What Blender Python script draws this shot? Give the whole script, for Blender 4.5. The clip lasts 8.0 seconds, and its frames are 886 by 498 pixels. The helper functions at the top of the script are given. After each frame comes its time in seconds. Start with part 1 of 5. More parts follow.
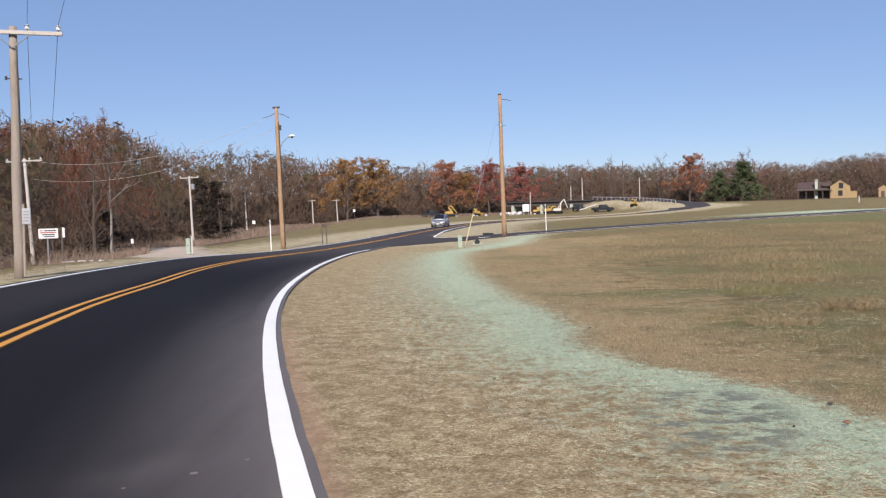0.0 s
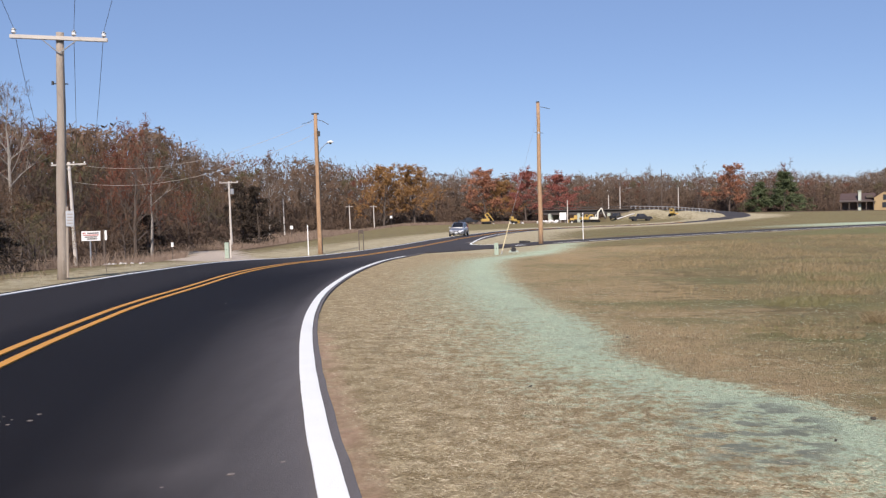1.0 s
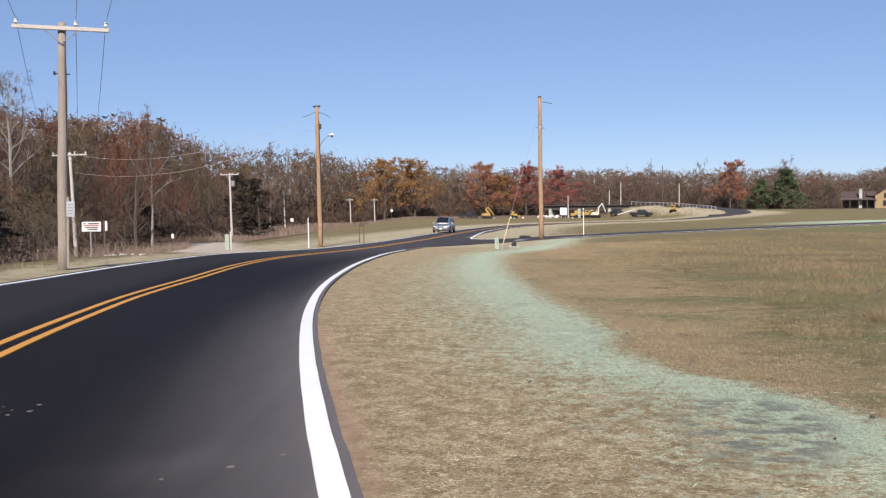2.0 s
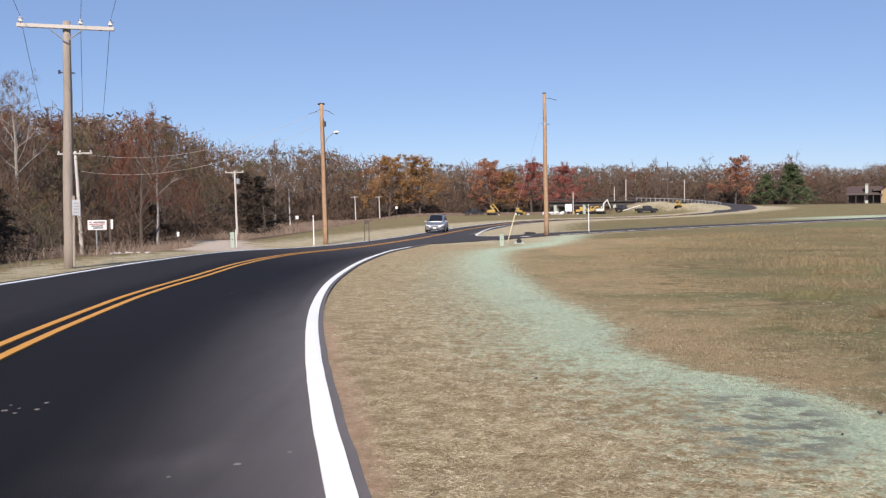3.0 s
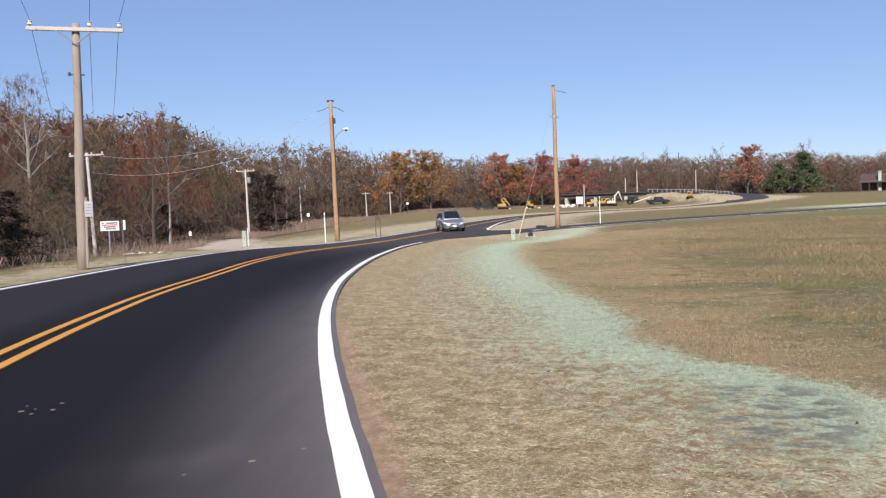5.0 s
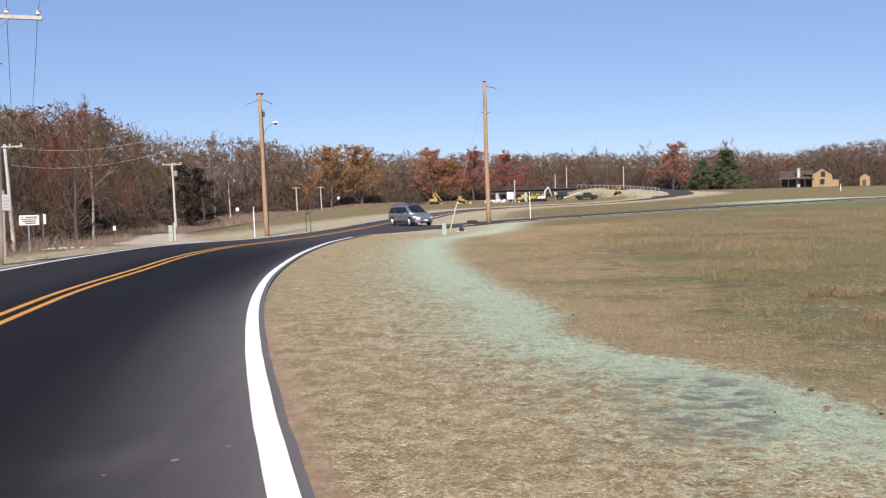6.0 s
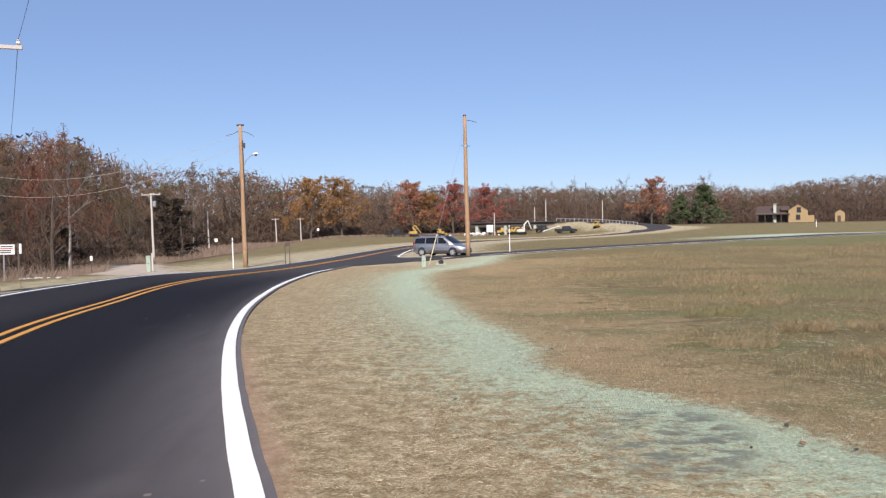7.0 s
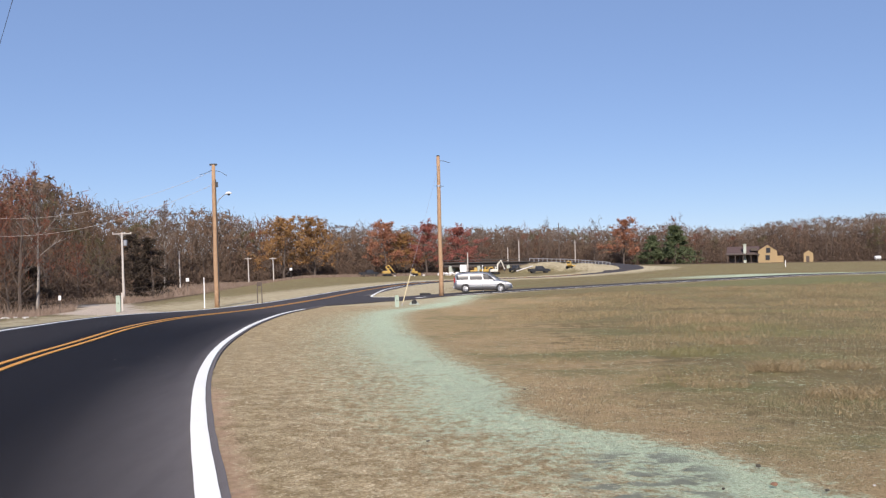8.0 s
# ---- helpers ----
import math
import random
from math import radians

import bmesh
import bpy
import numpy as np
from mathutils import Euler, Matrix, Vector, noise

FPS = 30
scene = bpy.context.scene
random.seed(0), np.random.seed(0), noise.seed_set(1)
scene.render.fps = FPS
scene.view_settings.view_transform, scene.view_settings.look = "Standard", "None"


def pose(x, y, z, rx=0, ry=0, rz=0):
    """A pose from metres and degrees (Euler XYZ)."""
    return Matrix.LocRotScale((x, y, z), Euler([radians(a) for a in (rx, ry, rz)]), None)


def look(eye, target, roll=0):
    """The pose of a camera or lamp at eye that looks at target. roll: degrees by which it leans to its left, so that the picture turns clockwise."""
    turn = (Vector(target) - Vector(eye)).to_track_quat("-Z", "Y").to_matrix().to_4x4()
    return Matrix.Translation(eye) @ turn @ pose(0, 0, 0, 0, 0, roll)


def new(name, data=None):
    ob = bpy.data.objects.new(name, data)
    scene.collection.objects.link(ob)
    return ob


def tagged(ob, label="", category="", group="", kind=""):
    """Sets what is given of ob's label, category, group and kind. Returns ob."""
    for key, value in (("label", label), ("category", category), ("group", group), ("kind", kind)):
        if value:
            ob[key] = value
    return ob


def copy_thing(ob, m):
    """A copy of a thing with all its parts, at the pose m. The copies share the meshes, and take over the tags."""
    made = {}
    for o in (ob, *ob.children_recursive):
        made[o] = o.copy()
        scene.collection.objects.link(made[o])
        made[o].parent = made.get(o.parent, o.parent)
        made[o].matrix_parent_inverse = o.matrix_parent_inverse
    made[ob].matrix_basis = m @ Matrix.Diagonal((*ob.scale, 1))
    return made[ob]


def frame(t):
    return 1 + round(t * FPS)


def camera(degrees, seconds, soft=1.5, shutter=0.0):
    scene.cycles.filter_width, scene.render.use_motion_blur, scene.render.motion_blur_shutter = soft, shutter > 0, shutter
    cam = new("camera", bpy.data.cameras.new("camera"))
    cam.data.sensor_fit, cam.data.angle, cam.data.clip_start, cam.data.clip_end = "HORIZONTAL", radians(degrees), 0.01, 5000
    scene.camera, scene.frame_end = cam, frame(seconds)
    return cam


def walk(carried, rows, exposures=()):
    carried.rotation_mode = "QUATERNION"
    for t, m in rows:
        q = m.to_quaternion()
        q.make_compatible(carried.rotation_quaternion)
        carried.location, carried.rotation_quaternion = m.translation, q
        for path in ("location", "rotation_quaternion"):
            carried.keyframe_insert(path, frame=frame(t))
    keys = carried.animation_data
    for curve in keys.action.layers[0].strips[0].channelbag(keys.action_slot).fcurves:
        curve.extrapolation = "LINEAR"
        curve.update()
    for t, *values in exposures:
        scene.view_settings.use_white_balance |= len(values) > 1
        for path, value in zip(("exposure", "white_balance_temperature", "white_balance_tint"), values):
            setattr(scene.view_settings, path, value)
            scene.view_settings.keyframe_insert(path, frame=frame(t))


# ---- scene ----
cam = camera(52.0, 8.0, soft=1.3)
EYE = (0.0, 0.0, 1.5)
# seconds, yaw, pitch, roll, sway: a person standing still pans and sways a little
TURNS = [
    (0.0, -0.262, -2.530, 1.647, 0.003, -0.005, 0.004),
    (0.5, 1.720, -1.883, 1.454, -0.007, -0.015, 0.003),
    (1.0, 2.040, -2.025, 1.004, -0.008, -0.008, -0.003),
    (1.5, 2.135, -2.423, 0.802, -0.014, -0.009, 0.002),
    (1.7, 2.080, -2.400, 0.600, -0.015, -0.008, 0.002),
    (2.8, 2.070, -2.460, 0.350, -0.019, -0.002, 0.001),
    (3.0, 2.383, -2.596, 0.696, -0.020, -0.001, 0.001),
    (3.5, 2.611, -2.747, 1.134, -0.016, 0.002, 0.001),
    (4.0, 2.548, -2.423, 1.544, -0.018, 0.005, 0.000),
    (4.2, 2.780, -2.340, 1.600, -0.017, 0.004, 0.000),
    (5.3, 3.071, -3.122, 1.729, -0.006, -0.006, -0.002),
    (5.5, 2.009, -3.210, 1.685, -0.003, 0.012, -0.004),
    (6.0, -1.242, -3.337, 1.510, 0.012, 0.016, -0.007),
    (6.5, -2.374, -3.001, 1.180, 0.014, 0.000, -0.005),
    (7.0, -2.511, -1.321, 1.060, 0.021, 0.006, 0.000),
    (7.5, -2.720, 0.204, 1.238, 0.013, 0.002, 0.003),
    (8.0, -4.186, 1.156, 0.977, 0.028, 0.001, 0.008),
]
walk(cam, [(t, pose(EYE[0] + dx, EYE[1] + dy, EYE[2] + dz, 90 + p, r, y)) for t, y, p, r, dx, dy, dz in TURNS],
     exposures=[(0.0, 0.25), (1.5, 0.28), (3.5, 0.33), (6.0, 0.37), (8.0, 0.33)])

# ---- light ----
SUN_AZ, SUN_EL = radians(185), radians(37)
world = bpy.data.worlds.new("clear_autumn_sky")
scene.world = world
world.use_nodes = True
wn = world.node_tree.nodes
sky = wn.new("ShaderNodeTexSky")
sky.sky_type, sky.sun_disc = "NISHITA", False
sky.sun_elevation, sky.sun_rotation = SUN_EL, SUN_AZ
sky.altitude, sky.air_density, sky.dust_density, sky.ozone_density = 1800, 1.0, 0.05, 3.0
haze = wn.new("ShaderNodeMix")  # thin even haze over the clear sky
haze.data_type = "RGBA"
haze.inputs[0].default_value, haze.inputs[7].default_value = 0.38, (3.65, 5.4, 8.9, 1)
world.node_tree.links.new(sky.outputs[0], haze.inputs[6])
world.node_tree.links.new(haze.outputs[2], wn["Background"].inputs[0])
wn["Background"].inputs[1].default_value = 0.076
sun = new("sun", bpy.data.lights.new("sun", "SUN"))
sun.data.energy, sun.data.angle, sun.data.color = 5.0, radians(0.55), (1.0, 0.91, 0.77)
sun.matrix_world = look((-8.7, -99.6, 75), (0, 0, 0))
scene.view_settings.use_white_balance = True
scene.view_settings.white_balance_temperature, scene.view_settings.white_balance_tint = 6250, 17


# ---- helpers of this scene ----
def sm(a, b, x):
    t = np.clip((x - a) / (b - a), 0, 1)
    return t * t * (3 - 2 * t)


def along(line, step):
    """Points every step metres on a smooth curve through the plan's points."""
    p = np.array(line, float)
    d = np.r_[0, np.cumsum(np.hypot(*np.diff(p[:, :2], axis=0).T))]
    s = np.arange(0, d[-1], step)
    m = np.gradient(p, d, axis=0)
    i = np.clip(np.searchsorted(d, s, side="right") - 1, 0, len(d) - 2)
    h = (d[i + 1] - d[i])[:, None]
    t = (s - d[i])[:, None] / h
    return (2 * t**3 - 3 * t**2 + 1) * p[i] + (t**3 - 2 * t**2 + t) * h * m[i] + (3 * t**2 - 2 * t**3) * p[i + 1] + (t**3 - t**2) * h * m[i + 1]


def dist_to(line, x, y):
    """Distance in plan from x, y (arrays) to a polyline, and the value of its third column there."""
    best, val = np.full(np.shape(x), 1e9), np.zeros(np.shape(x))
    for a, b in zip(line[:-1], line[1:]):
        ax, ay, bx, by = a[0], a[1], b[0], b[1]
        L = (bx - ax) ** 2 + (by - ay) ** 2
        t = np.clip(((x - ax) * (bx - ax) + (y - ay) * (by - ay)) / L, 0, 1)
        d = np.hypot(x - ax - t * (bx - ax), y - ay - t * (by - ay))
        if len(a) > 2:
            val = np.where(d < best, a[2] + t * (b[2] - a[2]), val)
        best = np.minimum(best, d)
    return best, val


# ---- plan ----
MAIN = [(1.0, -14), (-2.1, -5), (-3.2, 0), (-4.25, 4.6), (-5.38, 9.46), (-5.98, 12.04), (-6.74, 15.5), (-7.36, 18.5), (-7.86, 21.5), (-8.5, 27), (-8.88, 31.5), (-9.06, 36), (-9.0, 41),
        (-8.2, 50), (-6.7, 60), (-5.7, 66), (-4.3, 75), (-3.0, 86), (-1.5, 98), (0.3, 110), (3.5, 128), (8, 147), (14, 161), (23, 172),
        (36, 184), (50, 196), (59, 207), (61, 220), (55, 236), (45, 250)]
SIDE = [(-2.5, 69.5), (2, 71.8), (5, 73.5), (10, 76), (20, 80.5), (30, 84.5), (42, 89), (60, 97), (80, 108), (110, 124)]
RAMP = [(56, 203, 0.3), (60, 208, 0.6), (61, 220, 1.4), (55, 236, 2.3), (45, 250, 2.9)]


def ground_z(x, y):
    """Height of the land: a gentle dip past the viewer, a low wooded bottom on one side, a rising field on the other."""
    x, y = np.asarray(x, float), np.asarray(y, float)
    d = np.hypot(x, y)
    z = -0.55 * sm(5, 32, d) - 0.32 * sm(30, 62, d) + 0.25 * sm(150, 230, d)
    z = z + 0.22 * sm(6, 14, -x) * (1 - sm(42, 60, y))
    z = z + 1.02 * np.clip((x - 2) / 42, 0, 1) ** 0.8 * sm(45, 68, y) * (1 - sm(105, 140, y))
    z = z - 1.45 * sm(17, 33, -x) * sm(20, 60, y)
    z = z + 2.0 * sm(105, 270, y) * sm(30, 75, x)
    z = z + 9 * sm(60, 220, -x) * sm(60, 160, y)
    z = z + 11 * sm(312, 450, np.hypot(x, y)) * sm(40, 120, y)
    e, top = dist_to(RAMP, x, y)
    return np.maximum(z, top - np.maximum(0, e - 5.0) / 2.6 - 0.06)


def gz(x, y):
    return float(ground_z(x, y))


# ---- materials ----
def material(name, rough=0.8, metal=0.0):
    m = bpy.data.materials.new(name)
    m.use_nodes = True
    b = m.node_tree.nodes["Principled BSDF"]
    b.inputs["Roughness"].default_value, b.inputs["Metallic"].default_value = rough, metal
    return m, m.node_tree.nodes, m.node_tree.links, b


def mixed(n, l, fac, a, b):
    """A colour mix; fac, a and b are sockets or values."""
    x = n.new("ShaderNodeMix")
    x.data_type = "RGBA"
    for i, v in ((0, fac), (6, a), (7, b)):
        if hasattr(v, "is_output"):
            l.new(v, x.inputs[i])
        else:
            x.inputs[i].default_value = v if i == 0 else (*v, 1)
    return x.outputs[2]


def noise_of(n, l, scale, detail=4, rough=0.6, lo=0.35, hi=0.65, coord=None, stretch=None):
    tc = n.new("ShaderNodeTexCoord")
    src = tc.outputs["Object"] if coord is None else coord
    if stretch:
        mp = n.new("ShaderNodeMapping")
        mp.inputs["Scale"].default_value = stretch
        l.new(src, mp.inputs[0])
        src = mp.outputs[0]
    t = n.new("ShaderNodeTexNoise")
    t.inputs["Scale"].default_value, t.inputs["Detail"].default_value, t.inputs["Roughness"].default_value = scale, detail, rough
    l.new(src, t.inputs["Vector"])
    r = n.new("ShaderNodeMapRange")
    r.inputs[1].default_value, r.inputs[2].default_value = lo, hi
    l.new(t.outputs[0], r.inputs[0])
    return r.outputs[0]


def bumped(n, l, b, h, strength, distance):
    u = n.new("ShaderNodeBump")
    u.inputs["Strength"].default_value, u.inputs["Distance"].default_value = strength, distance
    l.new(h, u.inputs["Height"])
    l.new(u.outputs[0], b.inputs["Normal"])


def plain(name, a, c, scale=8, rough=0.7, metal=0.0, bump=0.0, stretch=None, fine=None):
    """Two tones broken up at two scales, with an optional relief."""
    m, n, l, b = material(name, rough, metal)
    f = noise_of(n, l, scale, stretch=stretch)
    g = noise_of(n, l, fine or scale * 9, 3, 0.7, 0.3, 0.7, stretch=stretch)
    mid = [(p + q) / 2 for p, q in zip(a, c)]
    l.new(mixed(n, l, g, mixed(n, l, f, a, c), mixed(n, l, f, mid, a)), b.inputs["Base Color"])
    if bump:
        bumped(n, l, b, g, 0.6, bump)
    return m


def varied(name, tones, rough=0.8, island=True, spec=0.3):
    """One tone per piece, picked by chance from a ramp of tones."""
    m, n, l, b = material(name, rough)
    b.inputs["Specular IOR Level"].default_value = spec
    ramp = n.new("ShaderNodeValToRGB")
    ramp.color_ramp.interpolation = "LINEAR"
    while len(ramp.color_ramp.elements) < len(tones):
        ramp.color_ramp.elements.new(0.5)
    for i, (e, t) in enumerate(zip(ramp.color_ramp.elements, tones)):
        e.position, e.color = i / (len(tones) - 1), (*t, 1)
    src = n.new("ShaderNodeNewGeometry").outputs["Random Per Island"] if island else n.new("ShaderNodeObjectInfo").outputs["Random"]
    l.new(src, ramp.inputs[0])
    l.new(ramp.outputs[0], b.inputs["Base Color"])
    return m


def make_ground_material():
    m, n, l, b = material("ground_cover", 0.95)
    b.inputs["Specular IOR Level"].default_value = 0.15

    def mask(name):
        a = n.new("ShaderNodeAttribute")
        a.attribute_name = name
        return a.outputs["Fac"]

    def broken(name, fac_noise, width=0.35):
        """A mask whose border is broken up by noise."""
        add = n.new("ShaderNodeMath")
        add.operation = "ADD"
        l.new(mask(name), add.inputs[0])
        off = n.new("ShaderNodeMapRange")
        off.inputs[3].default_value, off.inputs[4].default_value = -width, width
        l.new(fac_noise, off.inputs[0])
        l.new(off.outputs[0], add.inputs[1])
        r = n.new("ShaderNodeMapRange")
        r.inputs[1].default_value, r.inputs[2].default_value = 0.25, 0.75
        l.new(add.outputs[0], r.inputs[0])
        return r.outputs[0]

    big = noise_of(n, l, 0.30, 5, 0.65, 0.40, 0.62)
    mid = noise_of(n, l, 1.6, 5, 0.65, 0.36, 0.66)
    small = noise_of(n, l, 9, 5, 0.7, 0.3, 0.7)
    fine = noise_of(n, l, 42, 6, 0.8, 0.38, 0.62)
    wisps = noise_of(n, l, 24, 5, 0.8, 0.34, 0.66, stretch=(1.0, 1.6, 1.0))
    clump = noise_of(n, l, 4.5, 4, 0.6, 0.42, 0.60)
    straw = mixed(n, l, fine, mixed(n, l, small, (0.20, 0.14, 0.07), (0.345, 0.248, 0.132)), mixed(n, l, wisps, (0.575, 0.45, 0.262), (0.94, 0.81, 0.54)))
    straw = mixed(n, l, mid, straw, mixed(n, l, fine, (0.25, 0.18, 0.092), (0.69, 0.555, 0.33)))
    straw = mixed(n, l, clump, mixed(n, l, fine, (0.195, 0.142, 0.07), (0.48, 0.37, 0.205)), straw)
    earth = mixed(n, l, small, (0.42, 0.265, 0.165), (0.60, 0.42, 0.28))
    straw = mixed(n, l, broken("bare", mid, 0.24), straw, earth)
    green = mixed(n, l, fine, mixed(n, l, small, (0.24, 0.28, 0.165), (0.38, 0.455, 0.295)), mixed(n, l, wisps, (0.52, 0.64, 0.445), (0.80, 0.89, 0.68)))
    streak = noise_of(n, l, 7, 6, 0.75, 0.36, 0.64, stretch=(1.6, 0.45, 1.0))
    field = mixed(n, l, fine, mixed(n, l, mid, (0.112, 0.082, 0.036), (0.18, 0.13, 0.062)), mixed(n, l, small, (0.23, 0.17, 0.084), (0.37, 0.28, 0.15)))
    field = mixed(n, l, streak, field, mixed(n, l, big, (0.15, 0.106, 0.05), (0.28, 0.205, 0.108)))
    warm = mixed(n, l, fine, mixed(n, l, clump, (0.22, 0.15, 0.078), (0.36, 0.25, 0.135)), mixed(n, l, wisps, (0.52, 0.355, 0.185), (0.72, 0.53, 0.31)))
    field = mixed(n, l, broken("tan", mid, 0.45), field, warm)
    lush = mixed(n, l, fine, mixed(n, l, small, (0.10, 0.11, 0.038), (0.17, 0.165, 0.065)), mixed(n, l, mid, (0.19, 0.19, 0.08), (0.29, 0.25, 0.13)))
    patch = n.new("ShaderNodeMath")
    patch.operation = "MULTIPLY_ADD"
    l.new(big, patch.inputs[0])
    l.new(mid, patch.inputs[1])
    patch.inputs[2].default_value = 0.18
    field = mixed(n, l, patch.outputs[0], field, lush)
    field = mixed(n, l, broken("lush", big, 0.2), field, lush)
    verge = mixed(n, l, mid, (0.42, 0.34, 0.20), (0.54, 0.47, 0.31))
    verge = mixed(n, l, fine, verge, (0.43, 0.37, 0.24))
    gravel = mixed(n, l, small, (0.44, 0.36, 0.28), (0.60, 0.51, 0.41))
    litter = mixed(n, l, small, (0.06, 0.04, 0.025), (0.15, 0.10, 0.06))
    c = mixed(n, l, broken("field", small, 0.45), straw, field)
    c = mixed(n, l, broken("green", small, 0.4), c, green)
    c = mixed(n, l, broken("verge", mid, 0.3), c, verge)
    c = mixed(n, l, broken("gravel", mid, 0.3), c, gravel)
    c = mixed(n, l, broken("litter", mid, 0.35), c, litter)
    damp = mixed(n, l, small, (0.20, 0.215, 0.165), (0.30, 0.315, 0.245))
    wet = n.new("ShaderNodeMath")
    wet.operation = "MULTIPLY"
    l.new(mask("mud"), wet.inputs[0])
    l.new(noise_of(n, l, 3.3, 4, 0.6, 0.47, 0.55, stretch=(1.0, 1.5, 1)), wet.inputs[1])
    c = mixed(n, l, wet.outputs[0], c, damp)
    l.new(c, b.inputs["Base Color"])
    hsum = n.new("ShaderNodeMath")
    l.new(wisps, hsum.inputs[0])
    l.new(fine, hsum.inputs[1])
    bumped(n, l, b, hsum.outputs[0], 0.75, 0.016)
    return m


def make_asphalt():
    m, n, l, b = material("fresh_asphalt", 0.82)
    b.inputs["Specular IOR Level"].default_value = 0.14
    lanes = noise_of(n, l, 0.16, 3, 0.5, 0.3, 0.75)
    grit = noise_of(n, l, 140, 3, 0.8, 0.3, 0.7)
    drag = noise_of(n, l, 2.2, 5, 0.65, 0.3, 0.75, stretch=(2.2, 0.35, 1))
    dust = noise_of(n, l, 0.9, 6, 0.7, 0.60, 0.78, stretch=(1.0, 0.55, 1))
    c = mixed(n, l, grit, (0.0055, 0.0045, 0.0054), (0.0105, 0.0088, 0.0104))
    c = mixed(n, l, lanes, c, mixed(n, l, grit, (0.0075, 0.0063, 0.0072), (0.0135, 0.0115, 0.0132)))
    # real edge wear, plus far low-angle sheen painted into the colour
    a = n.new("ShaderNodeAttribute")
    a.attribute_name = "worn_and_sheen"
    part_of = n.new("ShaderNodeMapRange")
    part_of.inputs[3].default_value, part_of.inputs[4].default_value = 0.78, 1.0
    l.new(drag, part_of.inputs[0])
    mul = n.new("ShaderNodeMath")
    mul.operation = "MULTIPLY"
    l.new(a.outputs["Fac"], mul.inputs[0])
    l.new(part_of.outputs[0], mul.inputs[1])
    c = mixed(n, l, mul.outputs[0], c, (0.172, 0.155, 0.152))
    sp = n.new("ShaderNodeMath")
    sp.operation = "MULTIPLY"
    sp.inputs[1].default_value = 0.2
    l.new(dust, sp.inputs[0])
    c = mixed(n, l, sp.outputs[0], c, (0.12, 0.105, 0.10))
    l.new(c, b.inputs["Base Color"])
    bumped(n, l, b, grit, 0.5, 0.006)
    return m


GROUND = make_ground_material()
ASPHALT = make_asphalt()
WHITE_PAINT = plain("white_road_paint", (0.86, 0.855, 0.80), (0.76, 0.75, 0.69), 2.5, 0.6, bump=0.002, fine=70)
YELLOW_PAINT = plain("yellow_road_paint", (0.66, 0.30, 0.035), (0.54, 0.24, 0.03), 2.5, 0.6, bump=0.002, fine=70)
OLD_WOOD = plain("weathered_pole_wood", (0.26, 0.215, 0.175), (0.42, 0.36, 0.30), 2.2, 0.85, bump=0.02, stretch=(4, 4, 0.35))
NEW_WOOD = plain("fresh_pole_wood", (0.22, 0.12, 0.06), (0.60, 0.41, 0.25), 2.4, 0.8, bump=0.02, stretch=(3, 3, 0.9))
ARM_WOOD = plain("grey_crossarm_wood", (0.44, 0.40, 0.36), (0.60, 0.56, 0.51), 4, 0.85, bump=0.006, stretch=(0.4, 4, 4))
STEEL = plain("galvanised_steel", (0.42, 0.43, 0.45), (0.56, 0.57, 0.58), 10, 0.45, 0.7)
DARK_METAL = plain("dark_metal", (0.03, 0.03, 0.032), (0.07, 0.065, 0.06), 10, 0.5, 0.4)
PORCELAIN = plain("white_porcelain", (0.75, 0.75, 0.74), (0.62, 0.62, 0.62), 10, 0.25)
CABLE = plain("cable", (0.06, 0.06, 0.065), (0.1, 0.1, 0.11), 4, 0.6)
WHITE_SHEET = plain("white_painted_sheet", (0.78, 0.78, 0.77), (0.64, 0.63, 0.61), 6, 0.5)
PALE_GREEN = plain("pale_green_plastic", (0.28, 0.35, 0.28), (0.37, 0.43, 0.35), 6, 0.55)


# ---- building blocks ----
def mesh_of(name, verts, faces, mat, parent=None, label=""):
    me = bpy.data.meshes.new(name)
    me.from_pydata([tuple(v) for v in verts], [], [tuple(f) for f in faces])
    me.materials.append(mat)
    me.update()
    ob = new(name, me)
    ob.parent = parent
    return tagged(ob, label)


def quads_of(name, verts, faces, mat, parent=None, label="", smooth=False):
    """A mesh from numpy arrays: faces all of one size."""
    v, f = np.asarray(verts, np.float32), np.asarray(faces, np.int32)
    me = bpy.data.meshes.new(name)
    me.vertices.add(len(v))
    me.vertices.foreach_set("co", v.ravel())
    k = f.shape[1]
    me.loops.add(f.size)
    me.loops.foreach_set("vertex_index", f.ravel())
    me.polygons.add(len(f))
    me.polygons.foreach_set("loop_start", np.arange(0, f.size, k, dtype=np.int32))
    me.polygons.foreach_set("use_smooth", np.full(len(f), smooth))
    me.update(calc_edges=True)
    me.materials.append(mat)
    ob = new(name, me)
    ob.parent = parent
    return tagged(ob, label)


def part(name, bm, mat, parent=None, label="", smooth=False):
    me = bpy.data.meshes.new(name)
    bmesh.ops.recalc_face_normals(bm, faces=bm.faces)
    for f in bm.faces:
        f.smooth = smooth
    bm.to_mesh(me)
    bm.free()
    me.materials.append(mat)
    ob = new(name, me)
    ob.parent = parent
    return tagged(ob, label)


def thing(name, x, y, label, category, z=None, turn=0, group="", lean=(0, 0)):
    ob = new(name)
    ob.empty_display_size = 0.2
    ob.matrix_basis = pose(x, y, gz(x, y) if z is None else z, lean[0], lean[1], turn)
    return tagged(ob, label, category, group)


